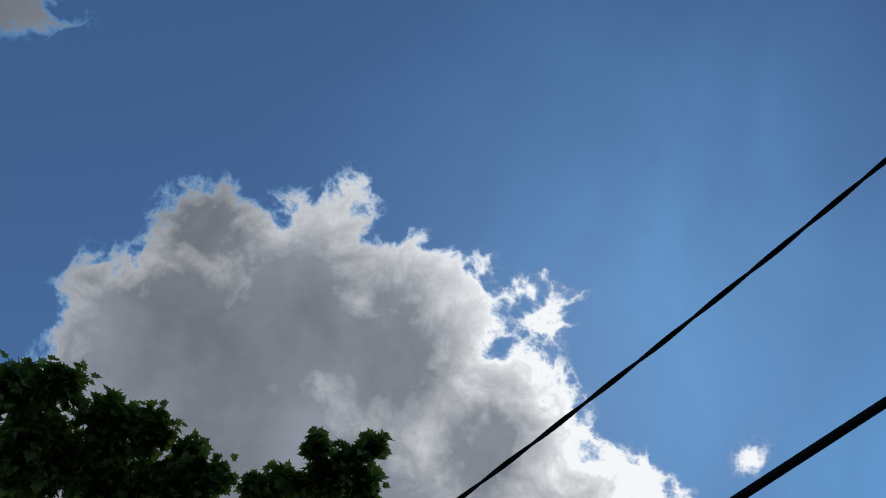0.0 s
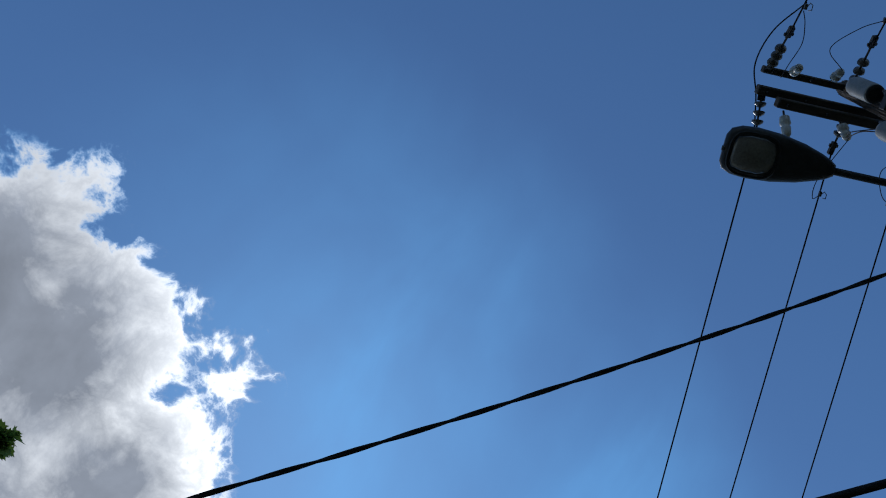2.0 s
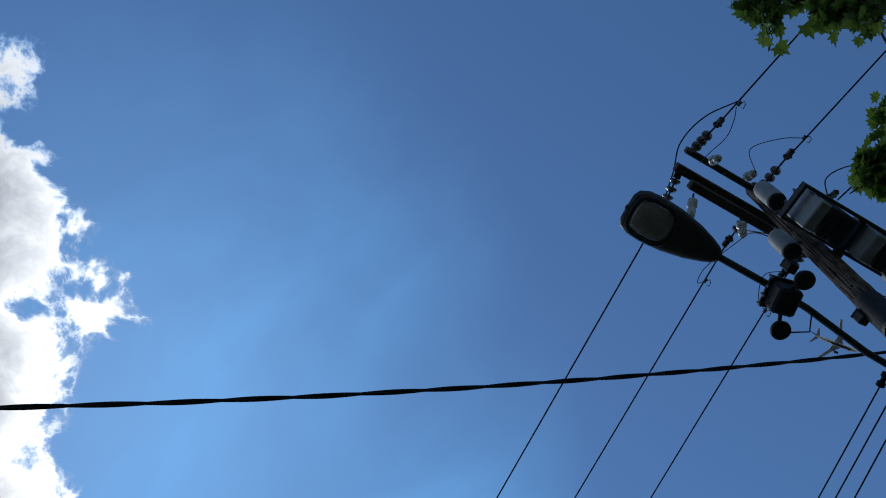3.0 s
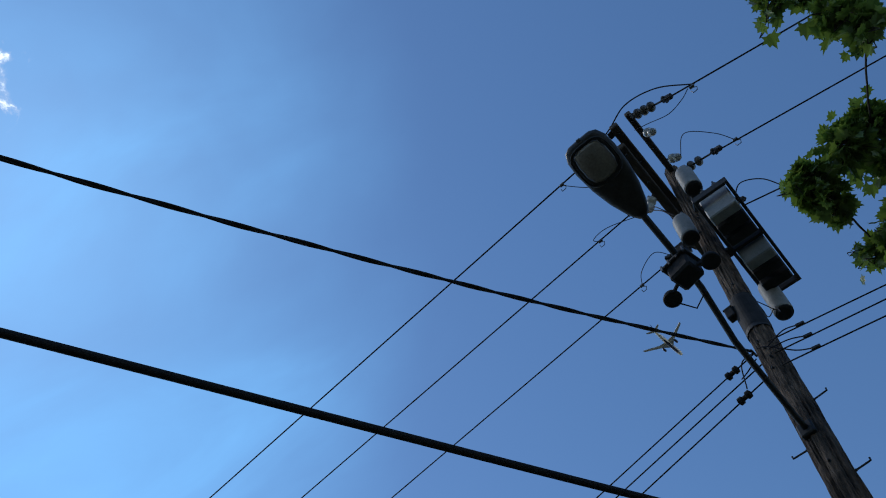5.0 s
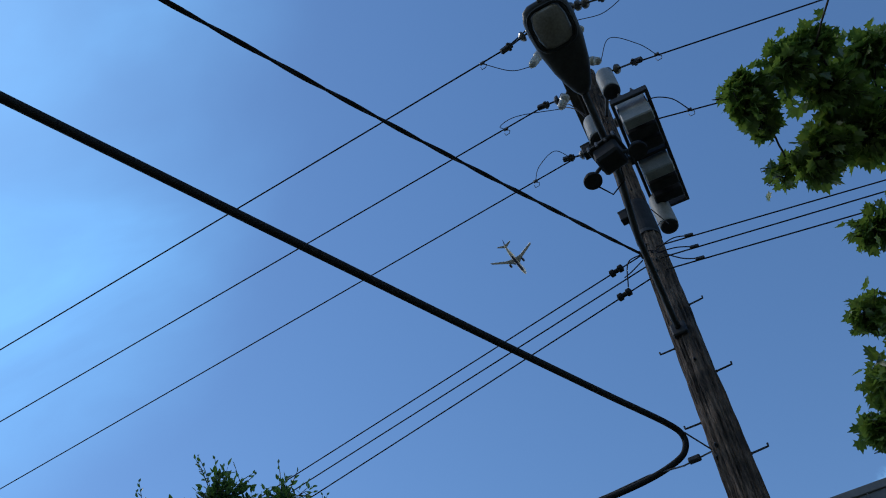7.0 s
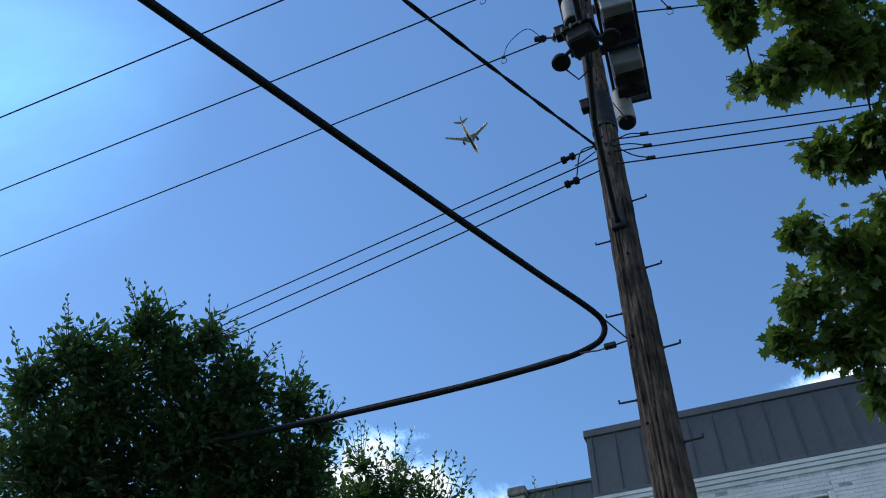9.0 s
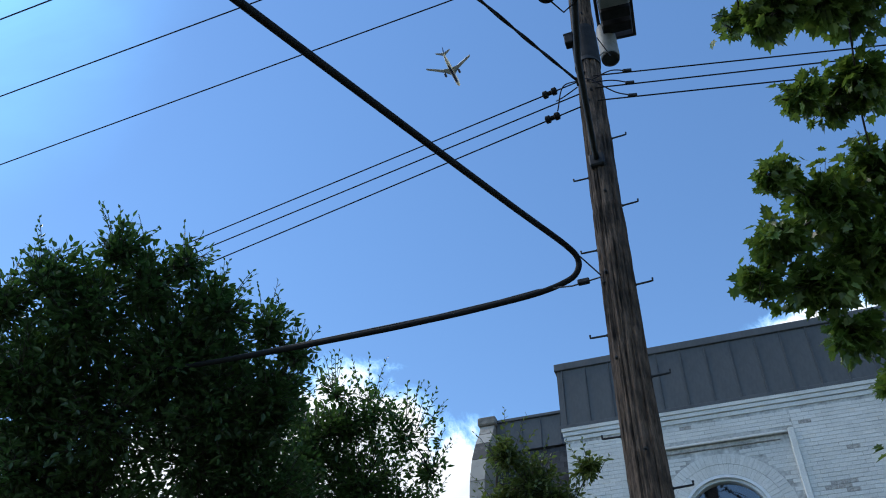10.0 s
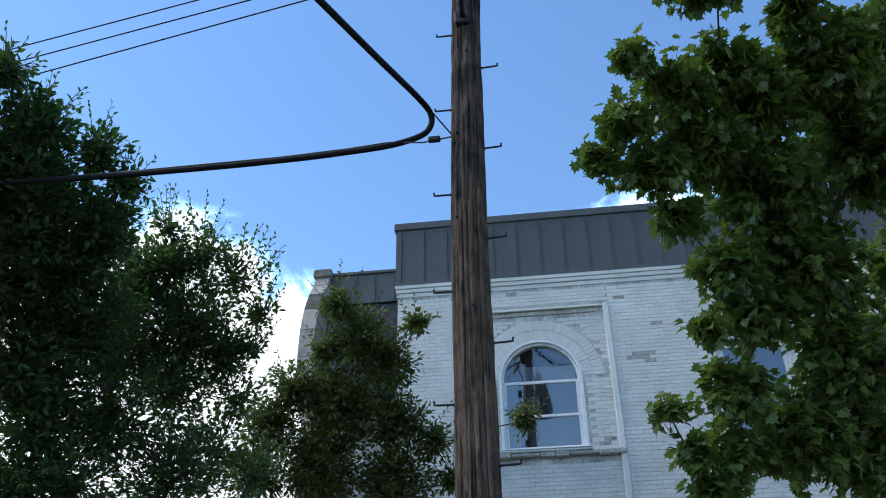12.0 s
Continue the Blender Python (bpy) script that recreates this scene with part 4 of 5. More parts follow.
for i in range(5):
    s = new("seam", Geo().box((-0.011, 2.972, 11.02), (0.011, 2.998, 11.82)).mesh("seam", SHEET_METAL))
    s.parent, s.location = wp, (-2.1 + 0.48 * i, 0, 0)
slope = part("roof", Geo().add([(-2.25, 3.1, 11.02), (-0.06, 3.1, 11.02), (-0.06, 2.45, 8.4), (-2.25, 2.45, 8.4), (-2.25, 3.5, 11.02), (-0.06, 3.5, 11.02), (-0.06, 3.5, 8.4), (-2.25, 3.5, 8.4)], [(0, 3, 2, 1), (4, 5, 6, 7), (3, 7, 6, 2), (0, 4, 7, 3), (1, 2, 6, 5)]), SHINGLE, wing, "steep dark shingled slope")
sh = Geo().box((0.004, -0.012, 0), (0.21, 0.0, 0.16), pose(0, 0, 0, -6, 0, 0)).mesh("shingle", SHINGLE)
for r in range(17):
    for c in range(10):
        s = new("shingle", sh)
        z = 8.42 + 0.15 * r
        s.parent, s.location = slope, (-2.25 + 0.215 * c + (0.1 if r % 2 else 0.0), 2.45 + (z - 8.4) * 0.65 / 2.62 - 0.004, z)
        s.scale = (1 if c < 9 or r % 2 == 0 else 0.5, 1, 1)
cop = Geo()
prof = [(1.92, 8.2), (1.90, 9.2), (1.95, 9.9), (2.12, 10.5), (2.42, 11.05), (2.72, 11.45), (2.88, 11.75)]
for (ya, za), (yb, zb) in zip(prof, prof[1:]):
    v = [(-2.62, ya, za + 0.006), (-2.27, ya, za + 0.006), (-2.27, yb, zb - 0.006), (-2.62, yb, zb - 0.006), (-2.62, ya + 0.8, za + 0.006), (-2.27, ya + 0.8, za + 0.006), (-2.27, yb + 0.8, zb - 0.006), (-2.62, yb + 0.8, zb - 0.006)]
    g1 = Geo().add(v, [(0, 1, 2, 3), (7, 6, 5, 4), (0, 4, 5, 1), (3, 2, 6, 7), (0, 3, 7, 4), (1, 5, 6, 2)])
    part("coping_stone", g1, STONE, wing, "worn grey coping stone")
part("coping_stone", Geo().box((-2.68, 2.80, 11.752), (-2.22, 3.7, 11.97), None, 0.03), STONE, wing, "worn grey cap stone")
part("end_wall", Geo().box((-2.60, 3.25, 0), (-2.3, 9.0, 11.75)).box((-2.60, 2.5, 0), (-2.3, 3.25, 8.2)), STONE, wing, "grey rendered end wall")


# ---- trees ----
MAPLE_LEAF = [(0, 0), (0.16, 0.06), (0.42, -0.06), (0.36, 0.18), (0.60, 0.40), (0.34, 0.44), (0.30, 0.72), (0.14, 0.66), (0, 1.0), (-0.14, 0.66), (-0.30, 0.72), (-0.34, 0.44), (-0.60, 0.40), (-0.36, 0.18), (-0.42, -0.06), (-0.16, 0.06)]
OVAL_LEAF = [(0, 0), (0.20, 0.22), (0.25, 0.46), (0.14, 0.78), (0, 1.0), (-0.14, 0.78), (-0.25, 0.46), (-0.20, 0.22)]


def leaf_verts(shape, size, at, tip, face):
    """One leaf at a place, pointing along tip, its face turned as given, folded a little on its midrib."""
    t = tip.normalized()
    s = t.cross(face)
    s = s.normalized() if s.length > 1e-4 else t.orthogonal().normalized()
    n = s.cross(t)
    return [at + size * (x * s + y * t + (0.22 * abs(x) - 0.12 * y * y) * n) for x, y in shape]


def leaf_faces(shape):
    n = len(shape)
    mid = n // 2
    return [tuple(range(0, mid + 1)), (0, *range(mid, n))]


def limb(geo, a, b, r0, r1, rnd, bend=0.12, seg=6):
    a, b = Vector(a), Vector(b)
    L = (b - a).length
    pts = []
    off = Vector((rnd.uniform(-1, 1), rnd.uniform(-1, 1), rnd.uniform(-0.2, 0.8))) * bend * L
    for i in range(7):
        t = i / 6
        pts.append(a.lerp(b, t) + off * 4 * t * (1 - t) * (0.5 + 0.5 * rnd.random()) * 0.6)
    geo.tube(pts, [r0 + (r1 - r0) * i / 6 for i in range(7)], seg)
    return pts


def tree(name, label, category, base, fork, blobs, shape, size, per, twig, droop, leaf_mat, seed, spread=1.0, single=0, near=None, trunk_r=0.16, upright=0.0, shoots=0, thin=(), full=0.92, share=0.7):
    """A trunk, limbs to each clump, twigs in the clump and leaves along the twigs. blobs: (x, y, z, radius); thin: clumps with fewer leaves, by share; shoots: long leafy tips that stand up from each clump; full: how far the leaves reach out of it."""
    rnd = random.Random(seed)
    ob = thing(name, label, category, (base[0], base[1], 0))
    off = Vector((base[0], base[1], 0))
    wood = Geo()
    top = Vector(fork) - off
    wood.tube([(0, 0, -0.1), (0.02, 0.03, top.z * 0.3), top * 0.7 + Vector((0.04, 0, 0)), top], [trunk_r * 1.25, trunk_r, trunk_r * 0.85, trunk_r * 0.7], 12)
    lv, lf, faces = [], [], leaf_faces(shape)
    loose = []
    joined = [(top, trunk_r * 0.6)]
    for bx, by, bz, br in sorted([*blobs, *thin], key=lambda q: (Vector(q[:3]) - off - top).length):
        c = Vector((bx, by, bz)) - off
        root, thick = min(joined, key=lambda q: (q[0] - c).length)
        end = c - Vector((0, 0, br * 0.2))
        limb(wood, root, end, thick * 0.8, max(0.008, thick * 0.5), rnd, 0.14)
        joined.append((end, max(0.01, thick * 0.55)))
        n = max(4, int(per * (share if (bx, by, bz, br) in thin else 1.0) * (br / 0.5) ** 2.0))
        for _ in range(n):
            d = Vector((rnd.gauss(0, 1), rnd.gauss(0, 1), rnd.gauss(0.1, 1))).normalized()
            reach = br * full * (0.35 + 0.65 * rnd.random() ** 0.6) * rnd.uniform(0.85, 1.12)
            tipp = c + Vector((d.x, d.y, d.z)) * reach
            d2 = (d + Vector((0, 0, upright))).normalized()
            start = tipp - d2 * twig * rnd.uniform(0.7, 1.2)
            root = c + (start - c) * rnd.uniform(0.5, 0.8)
            wood.tube([root, root.lerp(start, 0.5) + Vector((rnd.gauss(0, 0.05), rnd.gauss(0, 0.05), 0.03)), start], [0.006, 0.005, 0.004], 3, False)
            wood.tube([start, tipp], [0.004, 0.002], 3, False)
            k = rnd.randint(8, 13)
            for i in range(k):
                t = (i + rnd.random()) / k
                p = start.lerp(tipp, t)
                side = Vector((rnd.gauss(0, 1), rnd.gauss(0, 1), rnd.gauss(0, 0.6))).normalized()
                p2 = p + side * size * rnd.uniform(0.15, 0.8) * spread
                tip = side + d2 * 0.6 + Vector((0, 0, -droop + upright * 0.6))
                face = Vector((rnd.gauss(0, 0.55), rnd.gauss(0, 0.55), 1))
                lvx = leaf_verts(shape, size * rnd.uniform(0.65, 1.15), p2, tip, face)
                if single and len(loose) < single and near(p2 + off):
                    loose.append(lvx)
                else:
                    o = len(lv)
                    lv += [tuple(v) for v in lvx]
                    lf += [tuple(j + o for j in fc) for fc in faces]
        for _ in range(shoots):
            a = rnd.uniform(0, 2 * math.pi)
            rise = rnd.uniform(0.1, 1.0)
            p = c + Vector((math.cos(a) * math.sqrt(1 - rise * rise), math.sin(a) * math.sqrt(1 - rise * rise), rise)) * br * 0.75
            way = Vector((math.cos(a) * 0.55, math.sin(a) * 0.55, rnd.uniform(0.8, 1.3))).normalized()
            L = rnd.uniform(0.22, 0.42) * min(1.0, br / 0.35)
            tipp = p + way * L + Vector((math.cos(a), math.sin(a), 0)) * 0.06
            wood.tube([p - way * 0.15, p.lerp(tipp, 0.5) + Vector((0, 0, 0.02)), tipp], [0.005, 0.004, 0.002], 3, False)
            side = way.cross(Vector((rnd.gauss(0, 1), rnd.gauss(0, 1), 0.3))).normalized()
            k = int(L / 0.042)
            for i in range(k):
                t = (i + 0.5) / k
                tip = side * (1 if i % 2 else -1) * (1.3 - 0.6 * t) + way * (0.5 + t) + Vector((rnd.gauss(0, 0.2), rnd.gauss(0, 0.2), rnd.gauss(0, 0.2)))
                lvx = leaf_verts(shape, size * rnd.uniform(0.8, 1.05) * (1.0 - 0.45 * t), p.lerp(tipp, t), tip, Vector((rnd.gauss(0, 0.8), rnd.gauss(0, 0.8), 1)))
                o = len(lv)
                lv += [tuple(v) for v in lvx]
                lf += [tuple(j + o for j in fc) for fc in faces]
    part("trunk", wood, BARK, ob, "", True)
    crown = Geo()
    crown.v, crown.f = lv, lf
    cr = part("crown", crown, leaf_mat, ob)
    cr["kind"] = "stuff"
    for lvx in loose:
        part("leaf", Geo().add(lvx, faces), leaf_mat, ob)
    return ob


MAPLE_LOW = [
    (2.14, 1.04, 5.19, 0.39),
    (2.87, 1.46, 5.35, 0.67),
    (1.89, 1.14, 4.66, 0.22),
    (2.36, 1.39, 4.85, 0.45),
    (3.11, 1.86, 4.56, 0.61),
    (2.05, 1.41, 4.20, 0.37),
    (1.46, 1.25, 4.02, 0.15),
    (1.62, 1.44, 3.70, 0.21),
    (2.00, 1.68, 3.75, 0.38),
    (2.64, 1.90, 3.93, 0.59),
    (3.24, 2.18, 3.83, 0.60),
    (1.78, 1.60, 3.40, 0.27),
]
MAPLE_MID = [
    (1.44, -0.26, 6.50, 0.22),
    (1.09, 0.12, 5.78, 0.22),
    (1.33, 0.00, 6.07, 0.27),
    (1.75, 0.06, 6.39, 0.41),
    (1.51, 0.32, 5.78, 0.36),
    (2.24, 0.11, 6.65, 0.39),
    (2.02, 0.48, 6.11, 0.52),
    (1.72, 0.62, 5.47, 0.30),
    (2.58, 0.98, 5.90, 0.64),
    (2.52, 0.53, 6.53, 0.56),
    (3.18, 0.42, 6.86, 0.58),
    (2.90, -0.07, 7.04, 0.29),
    (2.00, -0.34, 7.04, 0.17),
    (3.52, 1.10, 6.32, 0.73),
]
MAPLE_TOP = [
    (1.40, -1.70, 7.44, 0.15),
    (1.77, -1.30, 7.34, 0.32),
    (2.24, -1.03, 7.54, 0.43),
    (1.76, -0.71, 6.85, 0.20),
    (2.20, -0.48, 7.08, 0.32),
    (1.38, -1.90, 7.45, 0.24),
    (1.75, -1.99, 7.56, 0.21),
    (1.97, -1.98, 7.63, 0.18),
    (1.95, -1.62, 7.52, 0.33),
    (2.35, -1.57, 7.75, 0.29),
    (1.62, -1.27, 7.20, 0.20),
    (2.07, -1.17, 7.41, 0.31),
    (1.42, -1.26, 7.34, 0.12),
    (1.99, -3.26, 7.61, 0.13),
    (2.19, -3.12, 7.54, 0.15),
    (2.16, -3.02, 7.18, 0.16),
    (2.22, -2.93, 7.01, 0.17),
    (1.39, -1.97, 7.56, 0.18),
]
tree("maple_tree", "green maple tree with broad lobed leaves beside the building", "tree", (4.3, 1.6), (4.0, 1.3, 4.2), MAPLE_LOW + MAPLE_MID + MAPLE_TOP + [(4.6, 1.6, 7.4, 1.3), (5.2, 1.2, 6.0, 1.3), (4.6, 2.6, 5.4, 1.2), (4.0, -0.4, 7.9, 1.0)],
     MAPLE_LEAF, 0.108, 110, 0.26, 0.55, LEAF_MAPLE, 11, 1.0, 280, lambda p: p.x < 2.6, 0.19)
PEAR = [
    (-4.62, -0.98, 7.02, 0.25),
    (-4.56, -0.57, 6.87, 0.40),
    (-4.17, -0.55, 7.06, 0.22),
    (-5.23, -1.15, 6.68, 0.32),
    (-5.61, -1.20, 6.44, 0.30),
    (-5.12, -0.70, 6.58, 0.54),
    (-4.02, -0.11, 6.76, 0.35),
    (-3.59, 0.22, 6.59, 0.27),
    (-3.39, 0.49, 6.43, 0.21),
    (-4.53, 0.05, 6.43, 0.64),
    (-5.73, -0.60, 6.06, 0.64),
    (-5.25, 0.06, 5.94, 0.74),
    (-4.26, 0.53, 6.11, 0.61),
    (-3.66, 0.64, 6.18, 0.32),
    (-4.51, 0.40, 6.49, 0.50),
    (-4.72, 0.88, 5.81, 0.65),
    (-4.22, 1.08, 5.88, 0.54),
    (-4.73, 1.41, 5.13, 0.60),
    (-3.83, 0.95, 6.09, 0.34),
    (-4.23, 1.58, 5.49, 0.56),
    (-4.71, 1.71, 4.82, 0.46),
    (-5.88, -0.12, 5.44, 0.58),
    (-5.76, -0.29, 5.89, 0.53),
    (-5.62, 0.69, 5.15, 0.66),
    (-6.14, 0.39, 4.98, 0.68),
]
PEAR_LOW = [
    (-4.61, 1.77, 4.54, 0.54),
    (-4.12, 2.24, 4.80, 0.57),
    (-4.39, 2.21, 4.08, 0.63),
    (-3.70, 2.92, 4.24, 0.62),
    (-4.79, 1.86, 3.90, 0.50),
]
tree("pear_tree", "dense dark green tree with small pointed leaves on upright shoots", "tree", (-4.9, 1.5), (-4.8, 1.4, 2.9), PEAR, OVAL_LEAF, 0.088, 195, 0.32, 0.1, LEAF_PEAR, 23, 1.1, 0, None, 0.14, 0.45, shoots=8, thin=PEAR_LOW, full=1.18)
YOUNG = [
    (-4.09, 2.22, 6.37, 0.52),
    (-3.69, 2.75, 6.08, 0.57),
    (-4.44, 2.60, 5.78, 0.63),
    (-3.31, 2.99, 5.72, 0.35),
    (-3.90, 3.07, 5.44, 0.57),
    (-3.74, 2.29, 6.60, 0.33),
]
YOUNG_LOW = [
    (-3.40, 2.29, 6.68, 0.40),
    (-3.00, 2.49, 6.45, 0.37),
    (-2.81, 2.78, 6.10, 0.28),
    (-3.71, 1.96, 6.90, 0.26),
    (-3.04, 3.07, 5.80, 0.28),
    (-3.26, 3.43, 5.32, 0.41),
    (-3.59, 3.72, 4.80, 0.54),
    (-3.16, 3.97, 4.58, 0.41),
]
tree("pear_tree", "lighter green young tree with loose upright shoots", "tree", (-3.4, 3.3), (-3.4, 3.2, 2.6), YOUNG, OVAL_LEAF, 0.086, 175, 0.32, 0.1, LEAF_YOUNG, 29, 1.1, 0, None, 0.09, 0.45, shoots=10, thin=YOUNG_LOW, full=1.15, share=0.36)
VINE = [
    (-2.50, 4.90, 7.22, 0.35),
    (-2.24, 5.29, 6.83, 0.55),
    (-1.37, 5.10, 6.92, 0.25),
    (-1.84, 5.44, 6.46, 0.48),
    (-2.76, 5.22, 6.66, 0.30),
    (-3.25, 5.39, 6.15, 0.46),
    (-3.64, 5.66, 5.68, 0.54),
    (-2.62, 5.77, 5.99, 0.73),
    (-1.79, 5.85, 5.74, 0.54),
    (-1.28, 5.95, 5.44, 0.34),
    (-3.02, 6.15, 5.20, 0.79),
    (-1.93, 6.39, 4.99, 0.70),
    (-3.98, 5.96, 5.07, 0.53),
    (-1.08, 6.33, 4.97, 0.29),
    (0.05, 5.80, 5.66, 0.27),
]
tree("climbing_shrub", "tall climbing shrub with small olive green leaves by the wall", "shrub", (-2.2, 6.6), (-2.2, 6.4, 4.2), VINE, OVAL_LEAF, 0.090, 150, 0.24, 0.3, LEAF_VINE, 37, 1.2, 0, None, 0.07, 0.1, shoots=4, full=1.0)
BACK = [
    (-1.56, -13.04, 8.71, 0.40),
    (-1.80, -12.71, 8.96, 0.32),
    (-2.35, -13.34, 8.60, 0.74),
    (-2.43, -12.51, 8.98, 0.35),
    (-2.84, -12.19, 9.04, 0.36),
    (-3.14, -12.79, 8.72, 0.69),
    (-3.23, -11.83, 8.97, 0.25),
    (-3.60, -12.10, 8.76, 0.48),
    (-3.63, -11.62, 8.87, 0.26),
    (-3.95, -11.26, 8.92, 0.24),
    (-4.08, -10.97, 9.05, 0.28),
    (-3.88, -10.48, 9.28, 0.18),
    (-4.29, -10.62, 9.14, 0.34),
    (-4.24, -10.23, 9.31, 0.25),
    (-4.21, -9.88, 9.41, 0.21),
    (-4.61, -10.19, 9.17, 0.34),
]
tree("maple_tree", "dark maple tree seen against the cloud", "tree", (-4.4, -13.2), (-4.2, -13.0, 5.2), BACK + [(-5.0, -12.0, 7.0, 1.0), (-3.9, -13.6, 6.6, 1.2), (-5.3, -10.8, 7.0, 0.8)], MAPLE_LEAF, 0.14, 85, 0.26, 0.5, LEAF_MAPLE, 51, 1.0, 0, None, 0.18)


# ---- airliner, far overhead ----
jet = thing("airliner", "twin-engine airliner with dark blue belly, flying high overhead", "aircraft")
LENGTH = 59.0


def fuselage():
    geo = Geo()
    verts, faces, seg = [], [], 20
    rows = [(0.0, 0.15, 0.0), (0.012, 0.9, -0.1), (0.04, 1.9, 0.0), (0.09, 2.6, 0.0), (0.15, 2.8, 0), (0.6, 2.8, 0), (0.75, 2.4, 0.3), (0.88, 1.4, 0.9), (0.97, 0.6, 1.3), (1.0, 0.2, 1.4)]
    for s, r, dz in rows:
        verts += [(LENGTH * (0.5 - s), r * math.cos(2 * math.pi * k / seg), dz + r * math.sin(2 * math.pi * k / seg)) for k in range(seg)]
    for i in range(len(rows) - 1):
        faces += [(i * seg + k, i * seg + (k + 1) % seg, (i + 1) * seg + (k + 1) % seg, (i + 1) * seg + k) for k in range(seg)]
    faces += [tuple(range(seg - 1, -1, -1)), tuple(range((len(rows) - 1) * seg, len(rows) * seg))]
    return geo.add(verts, faces)


def slab(points, t):
    """A flat wing from a plan of (x, y, z), with thickness t."""
    n = len(points)
    v = [(x, y, z - t / 2) for x, y, z in points] + [(x, y, z + t / 2) for x, y, z in points]
    return Geo().add(v, [tuple(range(n - 1, -1, -1)), tuple(range(n, 2 * n))] + [(i, (i + 1) % n, n + (i + 1) % n, n + i) for i in range(n)])


part("fuselage", fuselage(), PLANE_WHITE, jet, "white fuselage", True)
belly = fuselage()
belly.v = [(x * 0.72 + 2.0, y * 0.80, z * 1.0 - 0.62) for x, y, z in belly.v]
part("belly", belly, PLANE_BLUE, jet, "dark blue painted belly", True)
for s in (-1, 1):
    part("wing", slab([(8, 2.2 * s, -1), (1.5, 9 * s, -0.5), (-9.5, 29 * s, 1.5), (-12.5, 30 * s, 1.6), (-12.3, 28.4 * s, 1.5), (-4.5, 10 * s, -0.4), (-3.8, 2.2 * s, -1)], 0.55), PLANE_GREY, jet)
    eng = Geo().lathe([(1.15, -3.0), (1.5, -2.2), (1.6, 0.5), (1.45, 2.4), (1.2, 2.7)], Matrix.Translation((4.2, 9.3 * s, -2.3)) @ pose(0, 0, 0, 0, 90, 0), 18)
    en = part("engine", eng, PLANE_BLUE, jet, "dark blue engine", True)
    part("pylon", slab([(5, 9.1 * s, -1.3), (5, 9.5 * s, -1.3), (-1, 9.5 * s, -0.9), (-1, 9.1 * s, -0.9)], 0.8), PLANE_GREY, en)
    part("tailplane", slab([(-23, 0.8 * s, 1.4), (-28.5, 9.5 * s, 2.0), (-30.5, 9.7 * s, 2.0), (-28, 0.8 * s, 1.4)], 0.35), PLANE_GREY, jet)
part("tail_fin", Geo().add([(-20, -0.2, 2), (-28, -0.2, 2), (-31, -0.12, 10.5), (-28, -0.12, 10.5), (-20, 0.2, 2), (-28, 0.2, 2), (-31, 0.12, 10.5), (-28, 0.12, 10.5)], [(0, 1, 2, 3), (7, 6, 5, 4), (0, 4, 5, 1), (1, 5, 6, 2), (2, 6, 7, 3), (3, 7, 4, 0)]), PLANE_BLUE, jet)
jet.matrix_world = JET

# ---- bricks of the front wall, last ----
rb = random.Random(9)
BW, BH, BD = 0.2075, 0.0685, 0.0055
whole = Geo().box((0, -BD, 0), (BW, 0.0, BH), None, 0.0022).mesh("brick", PAINT)
worn = Geo().box((0, -BD, 0), (BW, 0.0, BH), None, 0.0028).mesh("brick", STAIN)
rest, rest_panel, singles = Geo(), Geo(), 0


def in_opening(x0, x1, z0, z1):
    if x1 > WIN_X - 1.18 and x0 < WIN_X + 1.18 and z1 > SPRING:
        for x in (x0, x1):
            for z in (z0, z1):
                if math.hypot(x - WIN_X, max(0, z - SPRING)) < 1.18:
                    return True
    if x1 > WIN_X - RAD - 0.02 and x0 < WIN_X + RAD + 0.02 and SILL - 0.2 < z1 and z0 < SPRING:
        return True
    if x1 > WIN_X - RAD - 0.4 and x0 < WIN_X + RAD + 0.42 and SILL - 0.2 < z1 and z0 < SILL - 0.04:
        return True
    return x1 > W2[0] - 0.05 and x0 < W2[1] + 0.05 and W2[2] - 0.09 < z1 and z0 < W2[3]


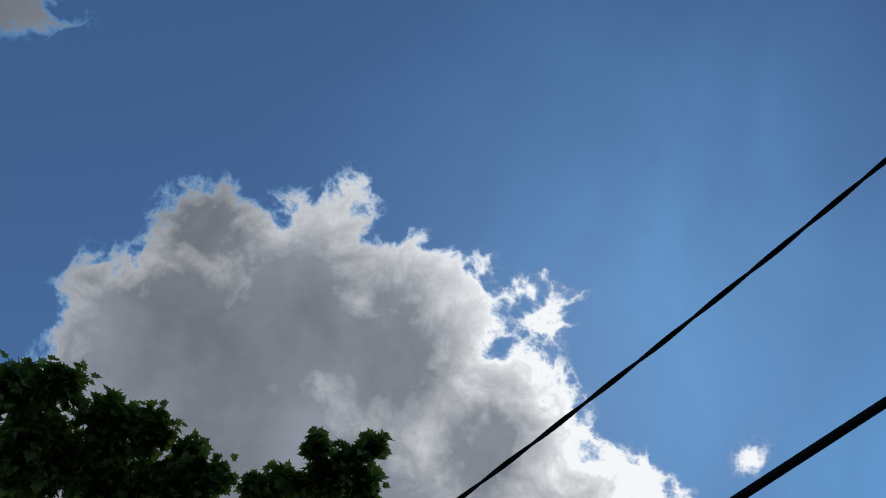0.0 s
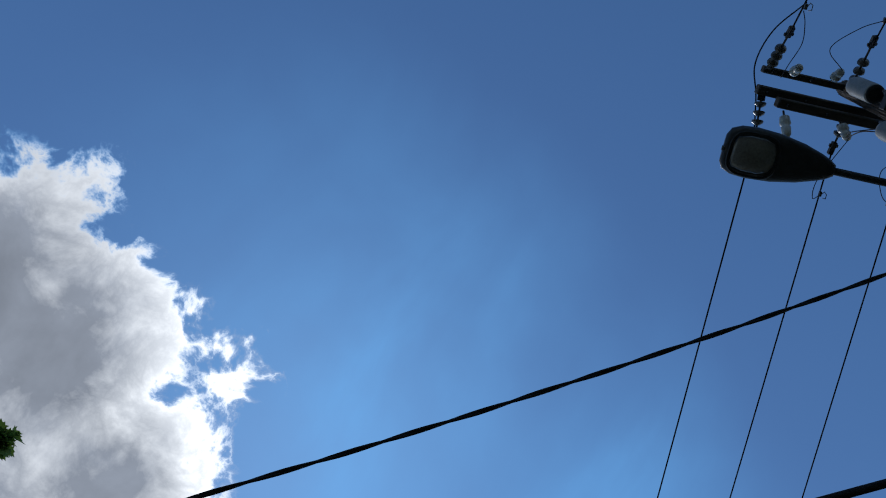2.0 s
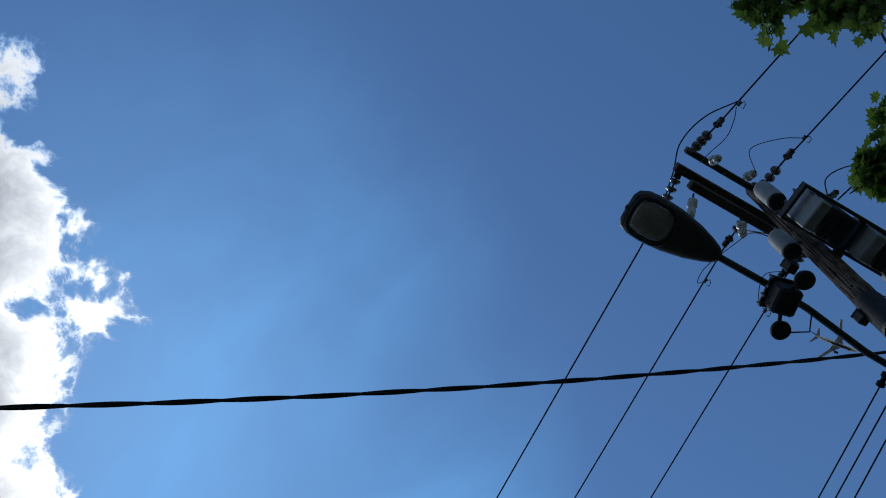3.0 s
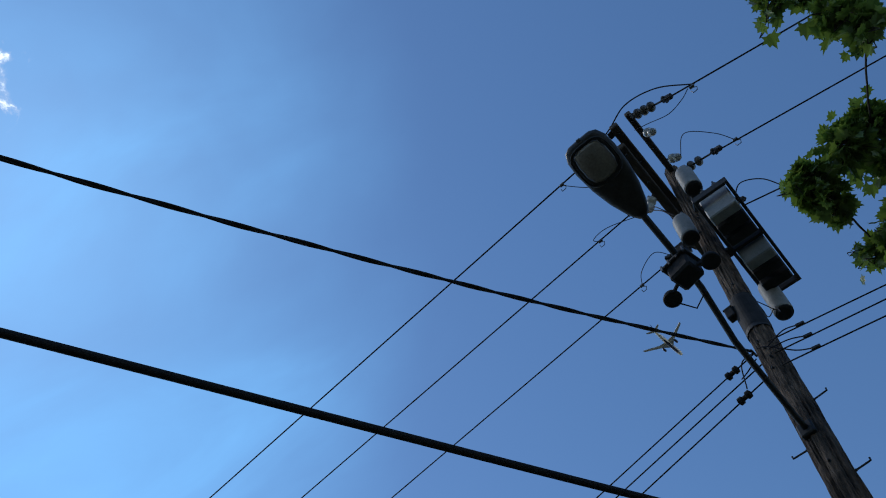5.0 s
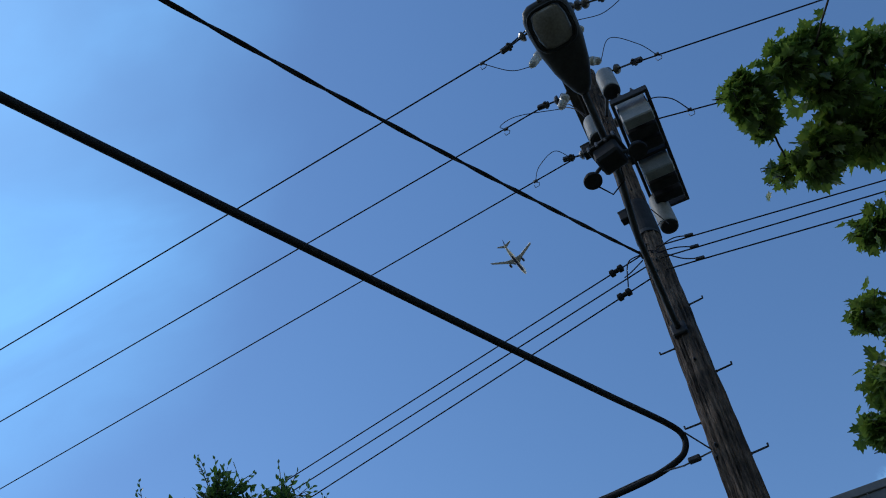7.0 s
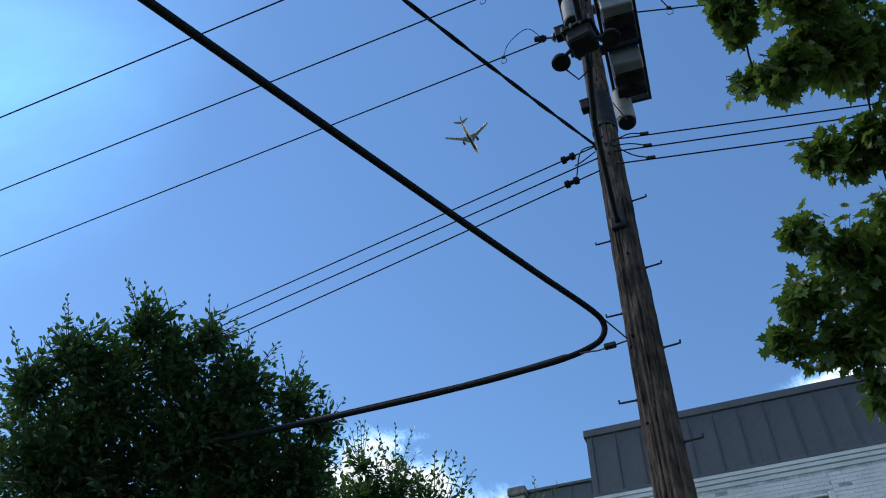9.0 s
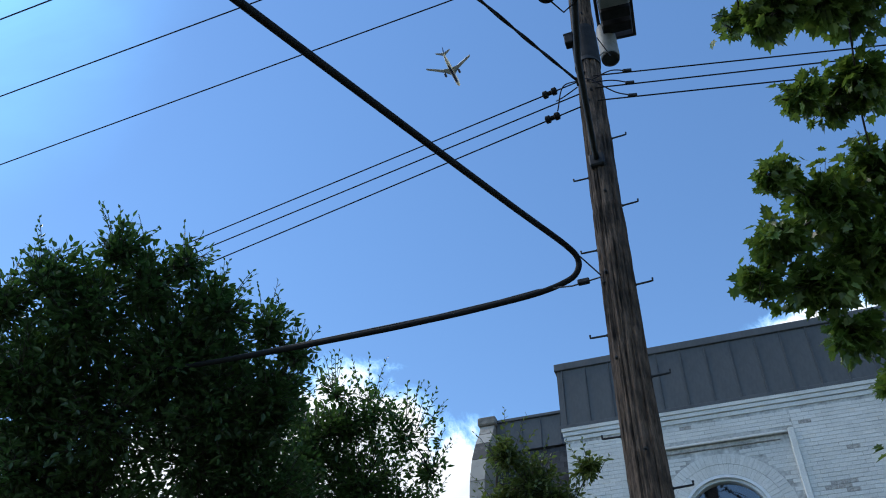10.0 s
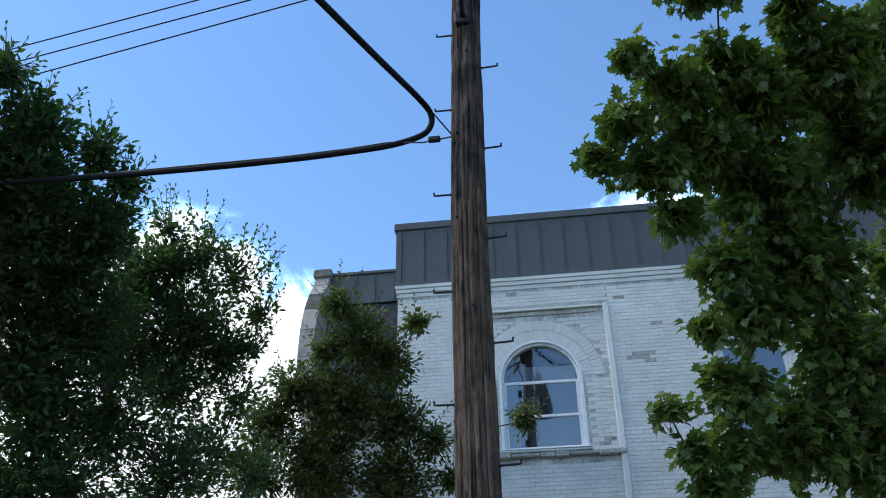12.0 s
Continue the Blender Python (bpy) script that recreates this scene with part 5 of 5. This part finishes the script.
for row in range(98):
    z0 = 2.1 + 0.0752 * row
    shift = 0.105 if row % 2 else 0.0
    for zone, (xa, xb, yy, ztop) in enumerate(((0.0, P0 - 0.1, 0.0, 9.45), (P0, P1, RECESS, PTOP - 0.12), (P1 + 0.1, WIDE, 0.0, 9.45), (P0 - 0.1, P1 + 0.1, 0.0, 9.45))):
        if zone == 3 and z0 < PTOP + 0.075:
            continue
        if z0 + BH > ztop:
            continue
        x = xa + 0.004 - shift
        while x < xb - 0.03:
            x0, x1 = max(x, xa + 0.004), min(x + BW, xb - 0.004)
            if x1 - x0 > 0.03 and not in_opening(x0, x1, z0, z0 + BH):
                dy = rb.uniform(-0.003, 0.002)
                dz = rb.uniform(-0.002, 0.002)
                patch = math.hypot((x0 - 4.5) / 0.32, (z0 - 7.82) / 0.14) < rb.uniform(0.3, 1.1) or (zone == 1 and x0 > 3.45 and 6.2 < z0 < 6.5 and rb.random() < 0.4) or rb.random() < 0.004
                if singles < 290 and x1 - x0 > BW - 0.01 and 3.4 < x0 < 5.6 and 6.5 < z0 < 8.6:
                    s = new("brick", worn if patch else whole)
                    s.parent, s.location = front, (x0, yy + dy, z0 + dz)
                    singles += 1
                else:
                    (rest_panel if patch else rest).box((x0, yy + dy - BD, z0 + dz), (x1, yy + dy, z0 + BH + dz))
            x += 0.2145
part("bricks", rest, PAINT, front)["kind"] = "stuff"
part("worn_bricks", rest_panel, STAIN, front, "bricks with the paint worn off")["kind"] = "stuff"
# soldier bricks round the arch, two rings
for ring, (ra, rbb) in enumerate(((RAD + 0.03, RAD + 0.22), (RAD + 0.228, RAD + 0.42))):
    nb = 36 if ring == 0 else 44
    for i in range(nb):
        a0, a1 = math.pi * (i + 0.035) / nb, math.pi * (i + 0.965) / nb
        y = RECESS - BD - rb.uniform(0.0, 0.006)
        v = [(WIN_X + r * math.cos(a), yy, SPRING + r * math.sin(a)) for yy in (y, RECESS) for r, a in ((ra, a0), (rbb, a0), (rbb, a1), (ra, a1))]
        part("arch_brick", Geo().add(v, [(0, 1, 2, 3), (0, 4, 5, 1), (1, 5, 6, 2), (2, 6, 7, 3), (3, 7, 4, 0)]), PAINT, front)
